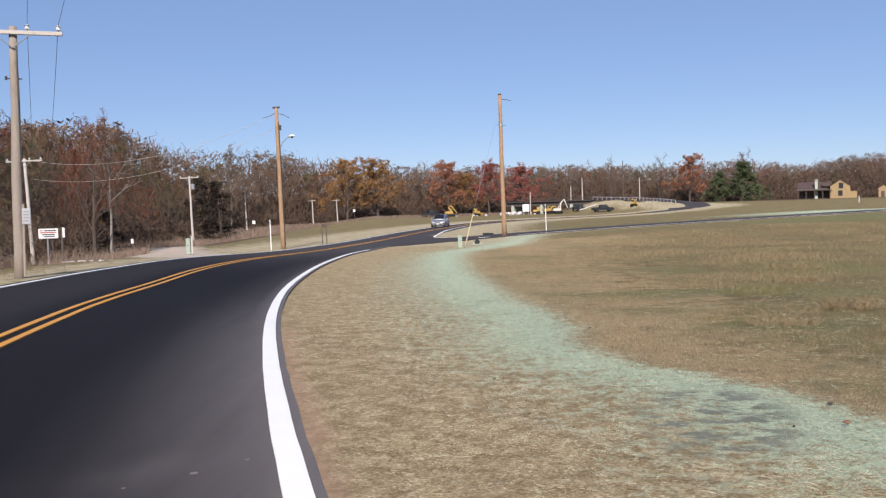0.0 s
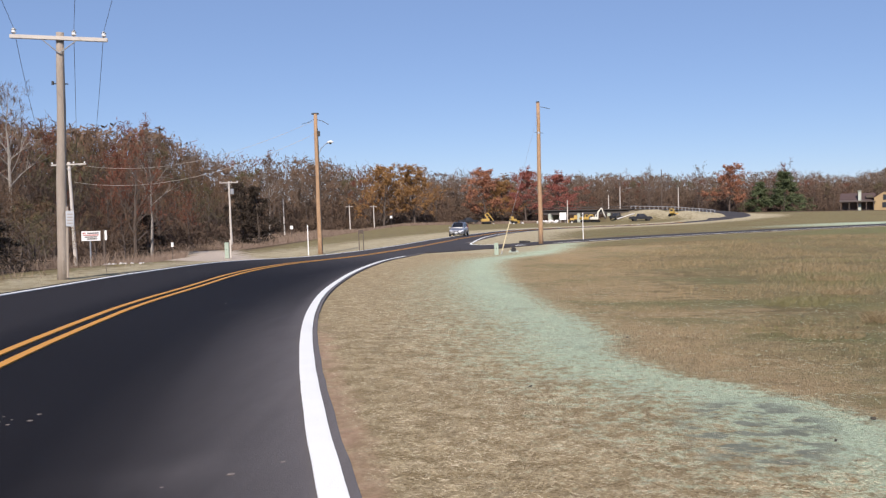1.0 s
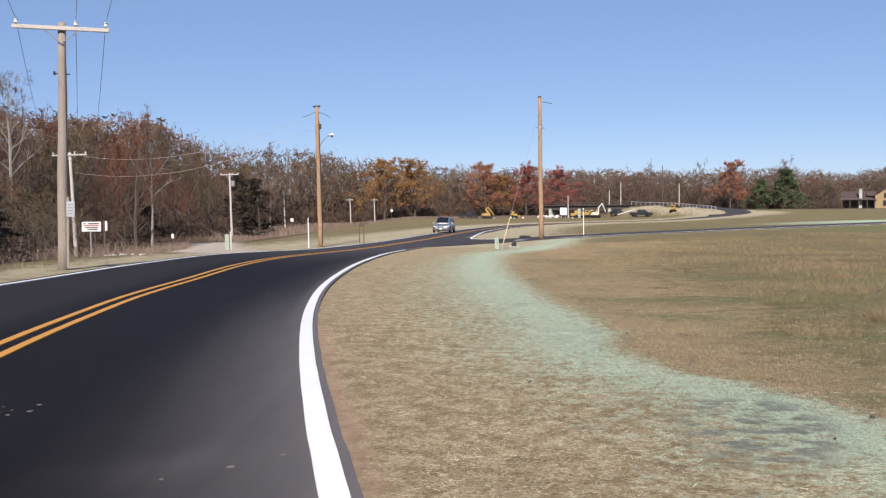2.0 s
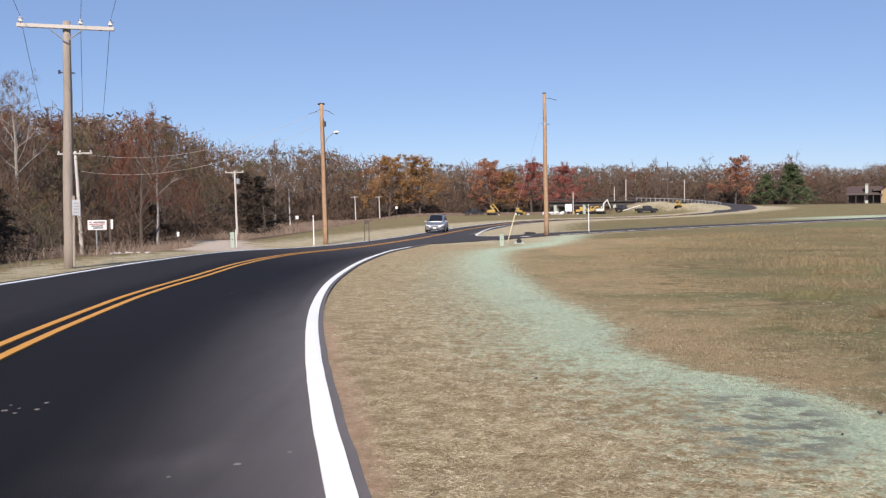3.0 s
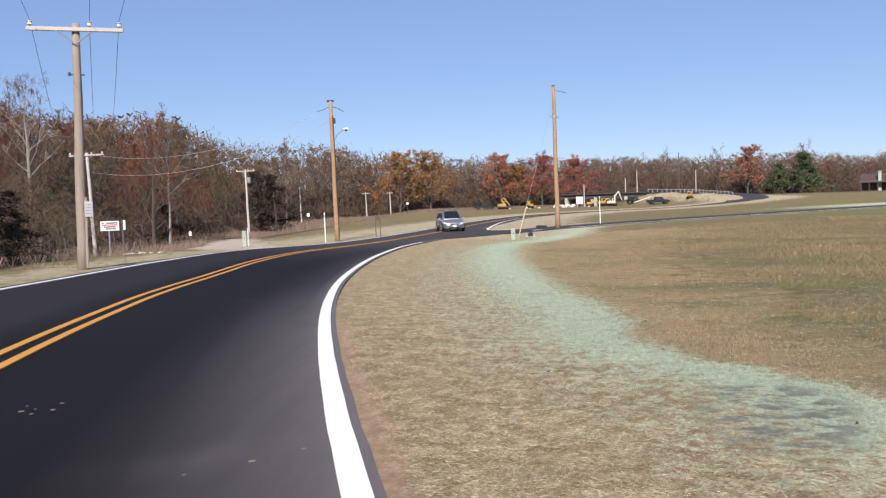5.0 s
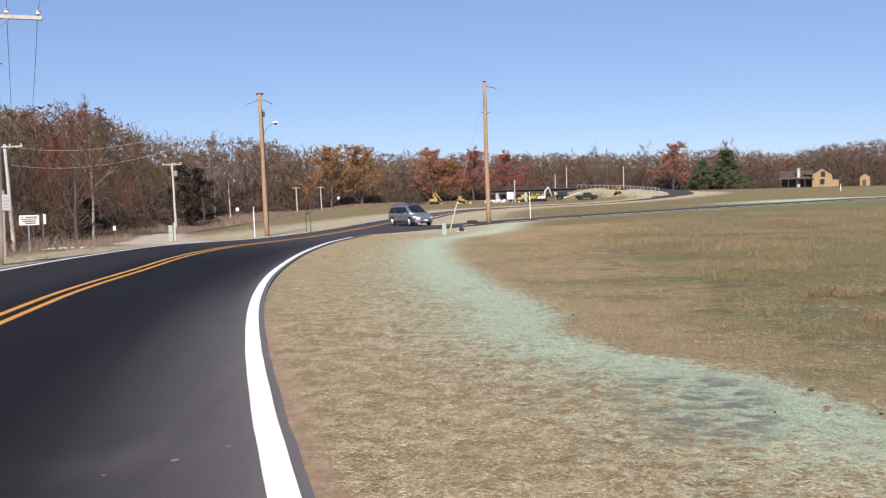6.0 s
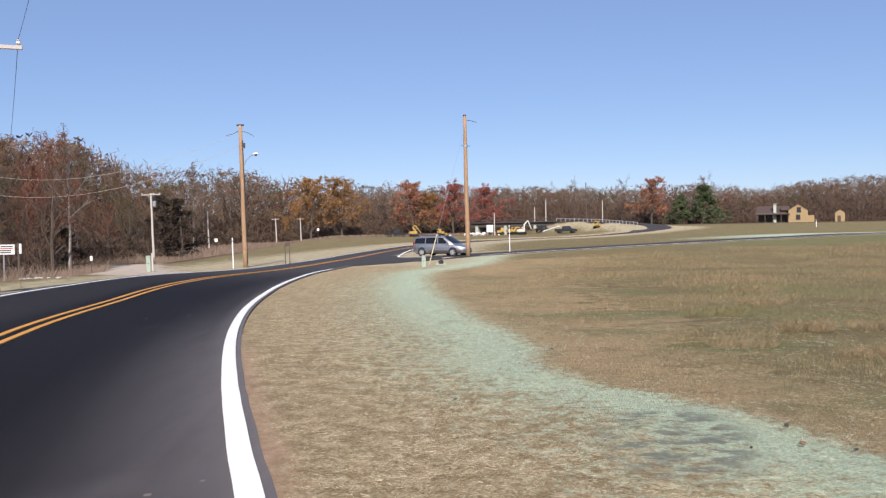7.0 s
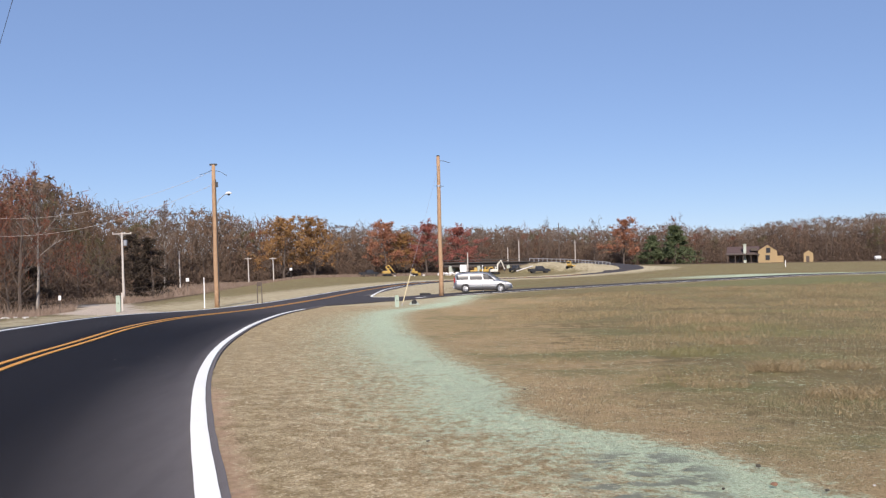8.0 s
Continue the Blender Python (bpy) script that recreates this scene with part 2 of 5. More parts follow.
def box(w, d, h, x=0, y=0, z=0, bevel=0.0, m=None):
    """A bevelled block, w d h, its centre at x y z."""
    bm = bmesh.new()
    bmesh.ops.create_cube(bm, size=1)
    bmesh.ops.scale(bm, vec=(w, d, h), verts=bm.verts)
    if bevel:
        bmesh.ops.bevel(bm, geom=bm.edges[:], offset=bevel, segments=2, affect="EDGES")
    bmesh.ops.translate(bm, vec=(x, y, z), verts=bm.verts)
    if m:
        bmesh.ops.transform(bm, matrix=m, verts=bm.verts)
    return bm


def rod(points, radii, sides=8, cap=True):
    """A tapered tube through points."""
    bm = bmesh.new()
    rings = []
    pts = [Vector(p) for p in points]
    for i, p in enumerate(pts):
        d = (pts[min(i + 1, len(pts) - 1)] - pts[max(i - 1, 0)]).normalized()
        u = d.orthogonal().normalized() if abs(d.z) < 0.9 else Vector((1, 0, 0))
        u = (u - d * u.dot(d)).normalized()
        v = d.cross(u)
        r = radii[i] if hasattr(radii, "__len__") else radii
        rings.append([bm.verts.new(p + (u * math.cos(a) + v * math.sin(a)) * r) for a in (2 * math.pi * k / sides for k in range(sides))])
    for a, c in zip(rings[:-1], rings[1:]):
        for k in range(sides):
            bm.faces.new((a[k], a[(k + 1) % sides], c[(k + 1) % sides], c[k]))
    if cap:
        bm.faces.new(rings[0][::-1])
        bm.faces.new(rings[-1])
    return bm


def joined(*bms):
    out = bmesh.new()
    for b in bms:
        me = bpy.data.meshes.new("tmp")
        b.to_mesh(me)
        b.free()
        out.from_mesh(me)
        bpy.data.meshes.remove(me)
    return out


# ---- ground ----
def graded(lo, hi, a, b, fine, grow):
    """Coordinates with a fine step between a and b that grows outside."""
    mid = np.arange(a, b, fine)
    out, v, s = [], b, fine
    while v < hi:
        out.append(v)
        s *= grow
        v += s
    left, v, s = [], a, fine
    while v > lo:
        s *= grow
        v -= s
        left.append(v)
    return np.array(left[::-1] + list(mid) + out)


main_line = along(MAIN, 1.0)
side_line = along(SIDE, 1.0)
EDGE_R = ([2, 4, 5.2, 6.0, 6.86, 7.35, 7.8, 8.42, 8.8, 9.8, 10.6, 11.3, 12.3, 15, 19.6, 25, 30.5, 40, 48, 56, 64, 74], [6, 4.2, 3.4, 3.05, 2.89, 2.75, 2.54, 2.24, 1.85, 1.55, 1.4, 1.55, 1.78, 1.5, 1.2, 1.0, 0.8, 0.7, 1.3, 4.6, 6.4, 8])
EDGE_L = ([2, 4.2, 5.2, 5.9, 7.2, 9, 12, 16, 22.8, 34.8, 48, 60, 74], [0.9, 0.3, 0.05, -0.2, -0.5, -1.05, -1.8, -2.4, -3.3, -4.0, -3.4, -1, 2])


# the right-hand edge line
BEND = along([(1.6, -6), (0.3, 0), (-0.69, 4.73), (-0.92, 5.67), (-1.32, 7.52), (-1.64, 9.05), (-2.11, 11.47), (-2.69, 14.76), (-3.21, 18.16), (-3.9, 23.43),
              (-4.3, 27.6), (-4.54, 31.8), (-4.68, 36.5), (-4.74, 42.5), (-4.66, 48.7), (-4.2, 54), (-3.2, 62), (-1.7, 75)], 0.25)


def lushness(X, Y):
    """Where the field is green."""
    out = 0.9 * (1 - sm(0.6, 1.3, np.hypot((X - 40) / 17, (Y - 72) / 9)))
    for cx, cy, rx, ry, a in ((11, 27, 6, 4, 0.5), (6.5, 18, 4.5, 2.2, 0.55), (4.4, 11.9, 1.8, 0.8, 0.5), (14, 92, 9, 3.5, 0.55), (4.2, 14.6, 2.0, 0.8, 0.42), (18, 40, 9, 4, 0.35), (6, 64, 3.5, 2.5, 0.55)):
        out = np.maximum(out, a * (1 - sm(0.5, 1.3, np.hypot((X - cx) / rx, (Y - cy) / ry))))
    return out


def make_ground():
    xs, ys = graded(-1500, 1500, -4.5, 7.5, 0.14, 1.07), graded(-600, 2200, 3.2, 15, 0.14, 1.055)
    X, Y = np.meshgrid(xs, ys)
    Z = ground_z(X, Y)
    dm, _ = dist_to(main_line, X, Y)
    ds, _ = dist_to(side_line, X, Y)
    off = sm(4.3, 6.0, dm) * sm(3.0, 4.2, ds)
    rough = np.zeros_like(Z)
    near = (np.hypot(X, Y) < 90)
    for i in np.argwhere(near):
        p = X[tuple(i)], Y[tuple(i)], 0
        rough[tuple(i)] = 0.05 * noise.noise((p[0] * 0.5, p[1] * 0.5, 0)) + 0.022 * noise.noise((p[0] * 2.3, p[1] * 2.3, 4)) + 0.012 * noise.noise((p[0] * 6, p[1] * 6, 9))
    Z = Z - 0.05 + off * rough
    Z = Z + 0.042 * (1 - off) * (1 - sm(14, 22, Y))
    nx, ny = len(xs), len(ys)
    idx = np.arange(nx * ny).reshape(ny, nx)
    f = np.stack([idx[:-1, :-1], idx[:-1, 1:], idx[1:, 1:], idx[1:, :-1]], -1).reshape(-1, 4)
    ob = quads_of("ground", np.stack([X, Y, Z], -1).reshape(-1, 3), f, GROUND, smooth=True)
    tagged(ob, "autumn grassland with dry straw mulch and pale green hydroseed", "ground", kind="structure")
    xr, xl = np.interp(Y, *EDGE_R), np.interp(Y, *EDGE_L)
    w = 0.25 + 0.035 * Y
    right_of_road = X > np.interp(Y, [p[1] for p in MAIN[:13]], [p[0] for p in MAIN[:13]])
    field = sm(-0.6, 1.6, (X - xr) / w) * sm(0, 1, right_of_road * 1.0)
    field = np.maximum(field, (X < -9) * 0.85)
    field = np.maximum(field, sm(5, 9, ds) * (Y > 66) * right_of_road * 1.0)
    across = np.clip((X - xl) / np.maximum(xr - xl, 0.3), 0, 1.4)
    green = (0.08 + 0.26 * sm(0.0, 0.5, across) + 0.5 * sm(0.45, 0.95, across)) * (across > 0) * (1 - sm(-0.5, 1.0, (X - xr) / w)) * (Y < 74) * right_of_road
    green = np.maximum(green, 0.75 * (1 - sm(1.2, 3.0, np.hypot((X - 56) / 12, (Y - 97) / 5))))
    verge = (1 - sm(3.0, 6.0, ds)) * (X > 6) * 0.6
    verge = np.maximum(verge, (1 - sm(7, 15, dm)) * (Y > 60) * 0.8)
    verge = np.maximum(verge, (1 - sm(6, 9.5, dm)) * (Y > 18) * (Y < 60) * (X < -6) * 0.72)
    drive, _ = dist_to([(-12.5, 50), (-17, 57), (-22, 72), (-27, 92), (-34, 115)], X, Y)
    gravel = 1 - sm(2.0, 3.6, drive)
    litter = sm(17, 20.5, -X) * sm(-20, 20, Y) * (1 - sm(100, 130, Y)) + sm(24, 34, -X) * sm(100, 130, Y) + sm(240, 262, Y + 0.1 * X)
    litter = litter * (1 - gravel)
    beside = X - np.interp(Y, BEND[:, 1], BEND[:, 0]) - 0.05
    bare = 0.62 * (1 - sm(0.08, 0.42, beside)) * (beside > -0.3) * (1 - sm(11, 17, Y)) * (Y > 0)
    mud = 1 - sm(0.6, 1.1, np.hypot((X - 1.98 - 0.2 * (Y - 6.5)) / 0.62, (Y - 6.5) / 1.3))
    tan = sm(-0.3, 0.5, (X - xr) / w) * (1 - sm(1.0, 5.5, (X - xr) / (0.4 + 0.04 * Y))) * (Y < 62) * right_of_road
    lush = lushness(X, Y)
    for name, a in (("field", field), ("green", green), ("verge", verge), ("gravel", gravel), ("litter", litter), ("bare", bare), ("mud", mud), ("lush", lush), ("tan", tan)):
        at = ob.data.attributes.new(name, "FLOAT", "POINT")
        at.data.foreach_set("value", np.clip(a, 0, 1).astype(np.float32).ravel())
    return ob


make_ground()


# ---- roads ----
def normals(p):
    d = np.gradient(p, axis=0)
    d /= np.hypot(d[:, 0], d[:, 1])[:, None]
    return np.stack([d[:, 1], -d[:, 0]], -1)


def ribbon(name, p, a, b, lift, thick, mat, cuts=1, label="", category="", wave=0.0):
    """A slab along the plan line p from offset a to b (right is positive), lift over the land, thick deep."""
    nrm = normals(p)
    rows = []
    for k in range(cuts + 1):
        o = a + (b - a) * k / cuts
        o = o + (wave * np.array([noise.noise((q[0] * 1.7, q[1] * 1.7, 3)) for q in p]) if wave and k in (0, cuts) else 0)
        xy = p + nrm * np.reshape(o, (-1, 1))
        rows.append(np.c_[xy, ground_z(xy[:, 0], xy[:, 1]) + lift])
    first, last = rows[0] - [0, 0, thick], rows[-1] - [0, 0, thick]
    rows = [first] + rows + [last]
    v = np.concatenate(rows)
    n = len(p)
    f = []
    for k in range(len(rows) - 1):
        i = np.arange(n - 1) + k * n
        f.append(np.stack([i, i + n, i + n + 1, i + 1], -1))
    ob = quads_of(name, v, np.concatenate(f), mat, smooth=False)
    return tagged(ob, label, category, kind="structure"), n


fine_main = along(MAIN, 0.5)
Y_MAIN = fine_main[:, 1]
LEFT = np.interp(Y_MAIN, [22, 27, 35, 52, 60, 66], [4.05, 3.92, 3.5, 3.6, 3.0, 2.65])
def right_offsets():
    n = normals(fine_main)
    o = np.full(len(fine_main), 3.6)
    for _ in range(30):
        at_y = fine_main[:, 1] + n[:, 1] * o
        o = o + 0.7 * (np.interp(at_y, BEND[:, 1], BEND[:, 0]) - fine_main[:, 0] - n[:, 0] * o)
    o = np.where(Y_MAIN < 66, o, 2.65)
    o = np.where(Y_MAIN < -4, 3.6, o)
    k = np.ones(5) / 5
    return np.convolve(np.pad(o, 2, mode="edge"), k, "valid")


RIGHT = right_offsets()


def make_roads():
    a, b = -LEFT - 0.3, RIGHT + 0.07
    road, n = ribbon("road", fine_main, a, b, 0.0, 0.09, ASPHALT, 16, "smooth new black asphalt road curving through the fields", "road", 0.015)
    off = np.concatenate([a] + [a + (b - a) * k / 16 for k in range(17)] + [b])
    y = np.tile(Y_MAIN, 19)
    in_from_edge = np.tile(b, 19) - off
    worn_and_sheen = np.maximum(1.0 * (1 - sm(0.06, 0.2, in_from_edge)), 0.78 * (1 - sm(-0.1, 1.9, in_from_edge)) * (1 - 0.7 * sm(6, 24, y)))
    worn_and_sheen = np.maximum(worn_and_sheen, 0.10 * sm(0.3, 1.4, in_from_edge - np.tile(b, 19)) * sm(8, 14, y) * (1 - sm(40, 60, y)))
    # from 30 m on the asphalt is paled to paint in its low-angle sheen
    worn_and_sheen = np.maximum(worn_and_sheen, 0.36 * sm(30, 62, y))
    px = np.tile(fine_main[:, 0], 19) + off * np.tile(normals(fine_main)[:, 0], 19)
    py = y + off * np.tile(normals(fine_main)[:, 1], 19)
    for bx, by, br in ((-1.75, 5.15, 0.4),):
        worn_and_sheen = np.maximum(worn_and_sheen, 0.5 * (1 - sm(0.2, 1.8, np.hypot(px - bx, py - by) / br)))
    at = road.data.attributes.new("worn_and_sheen", "FLOAT", "POINT")
    at.data.foreach_set("value", worn_and_sheen.astype(np.float32))
    ribbon("side_road_edge", along(SIDE, 0.7)[12:], 2.4, 2.62, 0.02, 0.006, WHITE_PAINT, 1, "white painted edge line of the side road", "road marking")
    side, _ = ribbon("side_road", along(SIDE, 0.7), -2.7, 2.7, 0.012, 0.09, ASPHALT, 6, "narrow black asphalt side road crossing the field", "road")
    # the flared mouth of the side road
    mouth = [(-4.8, 58.5), (-2.2, 61.6), (0.4, 65.6), (5.2, 70.4), (4.4, 76.0), (1.6, 74.9), (0.4, 75.0), (-0.3, 76.6), (-0.4, 80), (-4, 80)]
    v = [(x, y, gz(x, y) + 0.008) for x, y in mouth] + [(x, y, gz(x, y) - 0.08) for x, y in mouth]
    k = len(mouth)
    ob = mesh_of("road_mouth", v, [tuple(range(k))] + [(i + k, (i + 1) % k + k, (i + 1) % k, i) for i in range(k)], ASPHALT)
    tagged(ob, "flared asphalt mouth of the side road", "road", kind="structure")
    # both far surfaces evenly paled for the same painted sheen
    for paled_road in (side, ob):
        at = paled_road.data.attributes.new("worn_and_sheen", "FLOAT", "POINT")
        at.data.foreach_set("value", np.full(len(paled_road.data.vertices), 0.34, np.float32))
    p = fine_main
    i0 = int(np.argmax(Y_MAIN > 55))
    i1, i2 = int(np.argmax(Y_MAIN > 79)), int(np.argmax(Y_MAIN > 190))
    for name, o, w, s, e, mat, lab in (
        ("edge_line_right", RIGHT - 0.165, 0.165, 0, i0, WHITE_PAINT, "solid white painted edge line along the bend"),
        ("edge_line_left", -LEFT, 0.16, 0, i2, WHITE_PAINT, "solid white painted edge line by the woods"),
        ("centre_line_right", 0.10 + 0 * LEFT, 0.13, 0, i2, YELLOW_PAINT, "yellow painted centre line, one of a pair"),
        ("centre_line_left", -0.23 + 0 * LEFT, 0.13, 0, i2, YELLOW_PAINT, "yellow painted centre line, one of a pair"),
    ):
        ribbon(name, p[s:e], o[s:e], o[s:e] + w, 0.02, 0.018, mat, 1, lab, "road marking", 0.006)
    corner = along([(1.6, 74.7), (0.5, 74.7), (-0.2, 75.6), (-0.4, 77.5), (-0.25, 82), (0.2, 91), (1.4, 105), (3.0, 115), (8.0, 133)], 0.4)
    ribbon("edge_line_corner", corner, -0.11, 0.11, 0.022, 0.008, WHITE_PAINT, 1, "white painted line round the junction corner", "road marking")
    stop = along([(2.2, 69.3), (3.7, 70.3)], 0.3)
    ribbon("stop_bar", stop, -0.3, 0.3, 0.026, 0.006, WHITE_PAINT, 1, "short white painted stop bar", "road marking")


make_roads()


# ---- poles and lines ----
def insulator(parent, x, y, z):
    pin = part("insulator", joined(rod([(x, y, z + 0.06), (x, y, z + 0.1), (x, y, z + 0.13), (x, y, z + 0.2), (x, y, z + 0.24)], [0.04, 0.09, 0.06, 0.075, 0.04], 10)), PORCELAIN, parent, "white porcelain insulator")
    part("pin", rod([(x, y, z - 0.02), (x, y, z + 0.09)], 0.015, 6), DARK_METAL, pin)
    part("tie", rod([(x, y, z + 0.19), (x, y, z + 0.25)], [0.085, 0.03], 8), DARK_METAL, pin)


def make_arm_pole(x, y, h, turn, lean, arm=3.0, label="", big=True, wood=OLD_WOOD):
    t = thing("utility_pole", x, y, label, "utility pole", turn=turn, lean=lean, group="utility poles")
    n = 7
    pts = [(0.015 * math.sin(i * 1.7), 0.012 * math.cos(i), -0.4 + (h + 0.4) * i / n) for i in range(n + 1)]
    part("pole", rod(pts, [0.185 - 0.06 * i / n for i in range(n + 1)], 14), wood, t, smooth=True)
    z = h - 0.22
    part("crossarm", box(arm, 0.11, 0.13, 0, -0.17, z, 0.012), ARM_WOOD, t)
    part("brace", joined(rod([(-arm * 0.17, -0.2, z - 0.08), (0, -0.17, z - 0.5)], 0.02, 6), rod([(arm * 0.17, -0.2, z - 0.08), (0, -0.17, z - 0.5)], 0.02, 6)), STEEL, t, "pale steel V brace")
    for ix in (-arm * 0.46, arm * 0.15, arm * 0.46):
        insulator(t, ix, -0.17, z + 0.03)
    if big:
        part("step_bolt", joined(rod([(-0.24, 0, h - 1.7), (0.24, 0, h - 1.7)], 0.02, 6), rod([(-0.25, 0, h - 1.74), (-0.25, 0, h - 1.62)], 0.04, 6)), DARK_METAL, t)
        part("ground_wire", rod([(0.1, -0.12, h - 0.6), (0.14, -0.12, h * 0.5), (0.19, -0.06, 0.1)], 0.012, 5), CABLE, t)
    return t


POLE_L = make_arm_pole(-13.9, 30.0, 8.2, 14, (0, 1.15), 3.05, "weathered grey wooden utility pole with a crossarm and three insulators")
sign = part("sign_plate", box(0.26, 0.02, 0.52, 0.27, -0.15, 2.0, 0.008), STEEL, POLE_L, "small grey metal plate facing the road")
for i in range(4):
    part("text_bar", box(0.17, 0.006, 0.03, 0.27, -0.163, 2.15 - i * 0.1), OLD_WOOD, sign)
part("cover", box(0.08, 0.05, 2.4, 0.17, -0.08, 1.2, 0.01), OLD_WOOD, POLE_L)
ROW = [(-36.0, 80.4, 9.3, 10, 3.0, (0, -2.0)), (-35.3, 130.2, 9.5, 8, 2.6, (0, -1.2))]
for x, y, h, turn, arm, lean in ROW:
    t = make_arm_pole(x, y, h, turn, lean, arm, "pale weathered utility pole with a crossarm before the woods", False, ARM_WOOD)
    if y > 100:
        part("transformer", rod([(0.42, -0.1, h - 1.9), (0.42, -0.1, h - 1.85), (0.42, -0.1, h - 1.15), (0.42, -0.1, h - 1.1)], [0.2, 0.27, 0.27, 0.18], 12), STEEL, t, "grey can transformer")
for x, y, h, arm in ((-42.7, 201.9, 8.2, 0), (-32.3, 233.6, 6.9, 1.9), (-27.0, 242.0, 6.5, 1.8)):
    t = thing("utility_pole", x, y, "thin pale utility pole far off before the woods", "utility pole", group="utility poles", lean=(0, -1.5))
    part("pole", rod([(0, 0, -0.4), (0, 0, h)], [0.17, 0.12], 8), ARM_WOOD, t)
    if arm:
        part("crossarm", box(arm, 0.12, 0.14, 0, -0.2, h - 0.3, 0.01), ARM_WOOD, t)
# two fresh poles at the junction
P2 = thing("utility_pole", -10.7, 62.1, "fresh orange-brown wooden pole with a street lamp arm", "utility pole", group="new poles", lean=(0, -0.9))
H2 = 9.55
part("pole", rod([(0.012 * math.sin(i * 2), 0, -0.4 + (H2 + 0.4) * i / 7) for i in range(8)], [0.175 - 0.055 * i / 7 for i in range(8)], 14), NEW_WOOD, P2, smooth=True)
part("cap", box(0.5, 0.2, 0.12, 0, 0, H2 + 0.02, 0.03), DARK_METAL, P2)
part("bracket", rod([(0, 0, H2 - 0.35), (0.5, -0.1, H2 - 0.5), (0.9, -0.1, H2 - 0.75)], 0.02, 5), DARK_METAL, P2)
part("bracket", rod([(0, 0, H2 - 0.3), (-0.5, 0, H2 - 0.55), (-0.95, 0, H2 - 0.65)], 0.015, 5), DARK_METAL, P2)
part("riser", rod([(0.17, -0.1, 0.2), (0.14, -0.1, H2 - 1.0)], 0.03, 6), DARK_METAL, P2)
part("junction_box", box(0.14, 0.14, 0.36, 0.22, -0.05, H2 - 1.35, 0.02), DARK_METAL, P2)
arm = part("lamp_arm", rod([(0.1, -0.05, 6.7), (0.35, -0.15, 7.2), (0.75, -0.3, 7.5), (1.0, -0.4, 7.53)], 0.03, 8), STEEL, P2)
part("lamp_head", rod([(0.82, -0.34, 7.53), (0.9, -0.37, 7.58), (1.1, -0.45, 7.6), (1.24, -0.5, 7.56)], [0.04, 0.07, 0.085, 0.03], 12), WHITE_SHEET, P2, "white street lamp head", True)
part("lens", rod([(1.05, -0.43, 7.51), (1.05, -0.43, 7.43)], [0.1, 0.06], 12), DARK_METAL, P2)
P1 = thing("utility_pole", 5.1, 71.5, "fresh orange-brown wooden pole beside the side road", "utility pole", group="new poles", lean=(0, -0.5))
H1 = 11.05
part("pole", rod([(0.015 * math.sin(i * 1.3), 0, -0.4 + (H1 + 0.4) * i / 7) for i in range(8)], [0.19 - 0.06 * i / 7 for i in range(8)], 14), NEW_WOOD, P1, smooth=True)
part("cap", rod([(0, 0, H1 - 0.02), (0, 0, H1 + 0.07)], [0.15, 0.1], 10), DARK_METAL, P1)
part("bracket", rod([(0, 0, H1 - 0.35), (0.45, 0, H1 - 0.4), (0.95, 0, H1 - 0.55)], 0.022, 5), DARK_METAL, P1)
part("bracket", rod([(-0.3, 0, H1 - 2.35), (0.4, 0, H1 - 2.4)], 0.018, 5), DARK_METAL, P1)
part("pole_band", rod([(0.02, 0, H1 - 2.45), (0.02, 0, H1 - 2.3)], 0.175, 12), STEEL, P1)


def wire(a, b, sag, r, name="overhead_wire", label="thin dark overhead wire between poles", mat=None):
    pts = []
    for i in range(17):
        s = i / 16
        p = Vector(a).lerp(Vector(b), s)
        p.z -= sag * 4 * s * (1 - s)
        pts.append(p)
    ob = part(name, rod(pts, r, 5), mat or CABLE)
    return tagged(ob, label, "cable", "overhead wires")


bpy.context.view_layer.update()
top = POLE_L.matrix_world
for ix in (-1.4, 0.46, 1.4):
    a = top @ Vector((ix, -0.17, 8.25))
    wire(a, (a.x + 17 + ix * 0.6, a.y - 38, a.z + 0.9), 0.35, 0.007)
    wire(a, (-36.0 + ix, 80.2, gz(-36, 80.4) + 9.3), 1.9, 0.009)
for z0, z1, s in ((9.1, H2 - 0.4, 1.5), (7.5, H2 - 1.3, 1.5)):
    wire((-35.8, 80.2, gz(-36, 80.4) + z0), (-10.8, 62.1, gz(-10.7, 62.1) + z1), s, 0.011, mat=ARM_WOOD, label="pale overhead wire strung to the new pole")
wire((1.6, 57.3, gz(1.6, 57.3)), (5.05, 71.4, gz(5.1, 71.5) + 10.3), 0.0, 0.008, "guy_wire", "thin steel guy wire holding the new pole", STEEL)


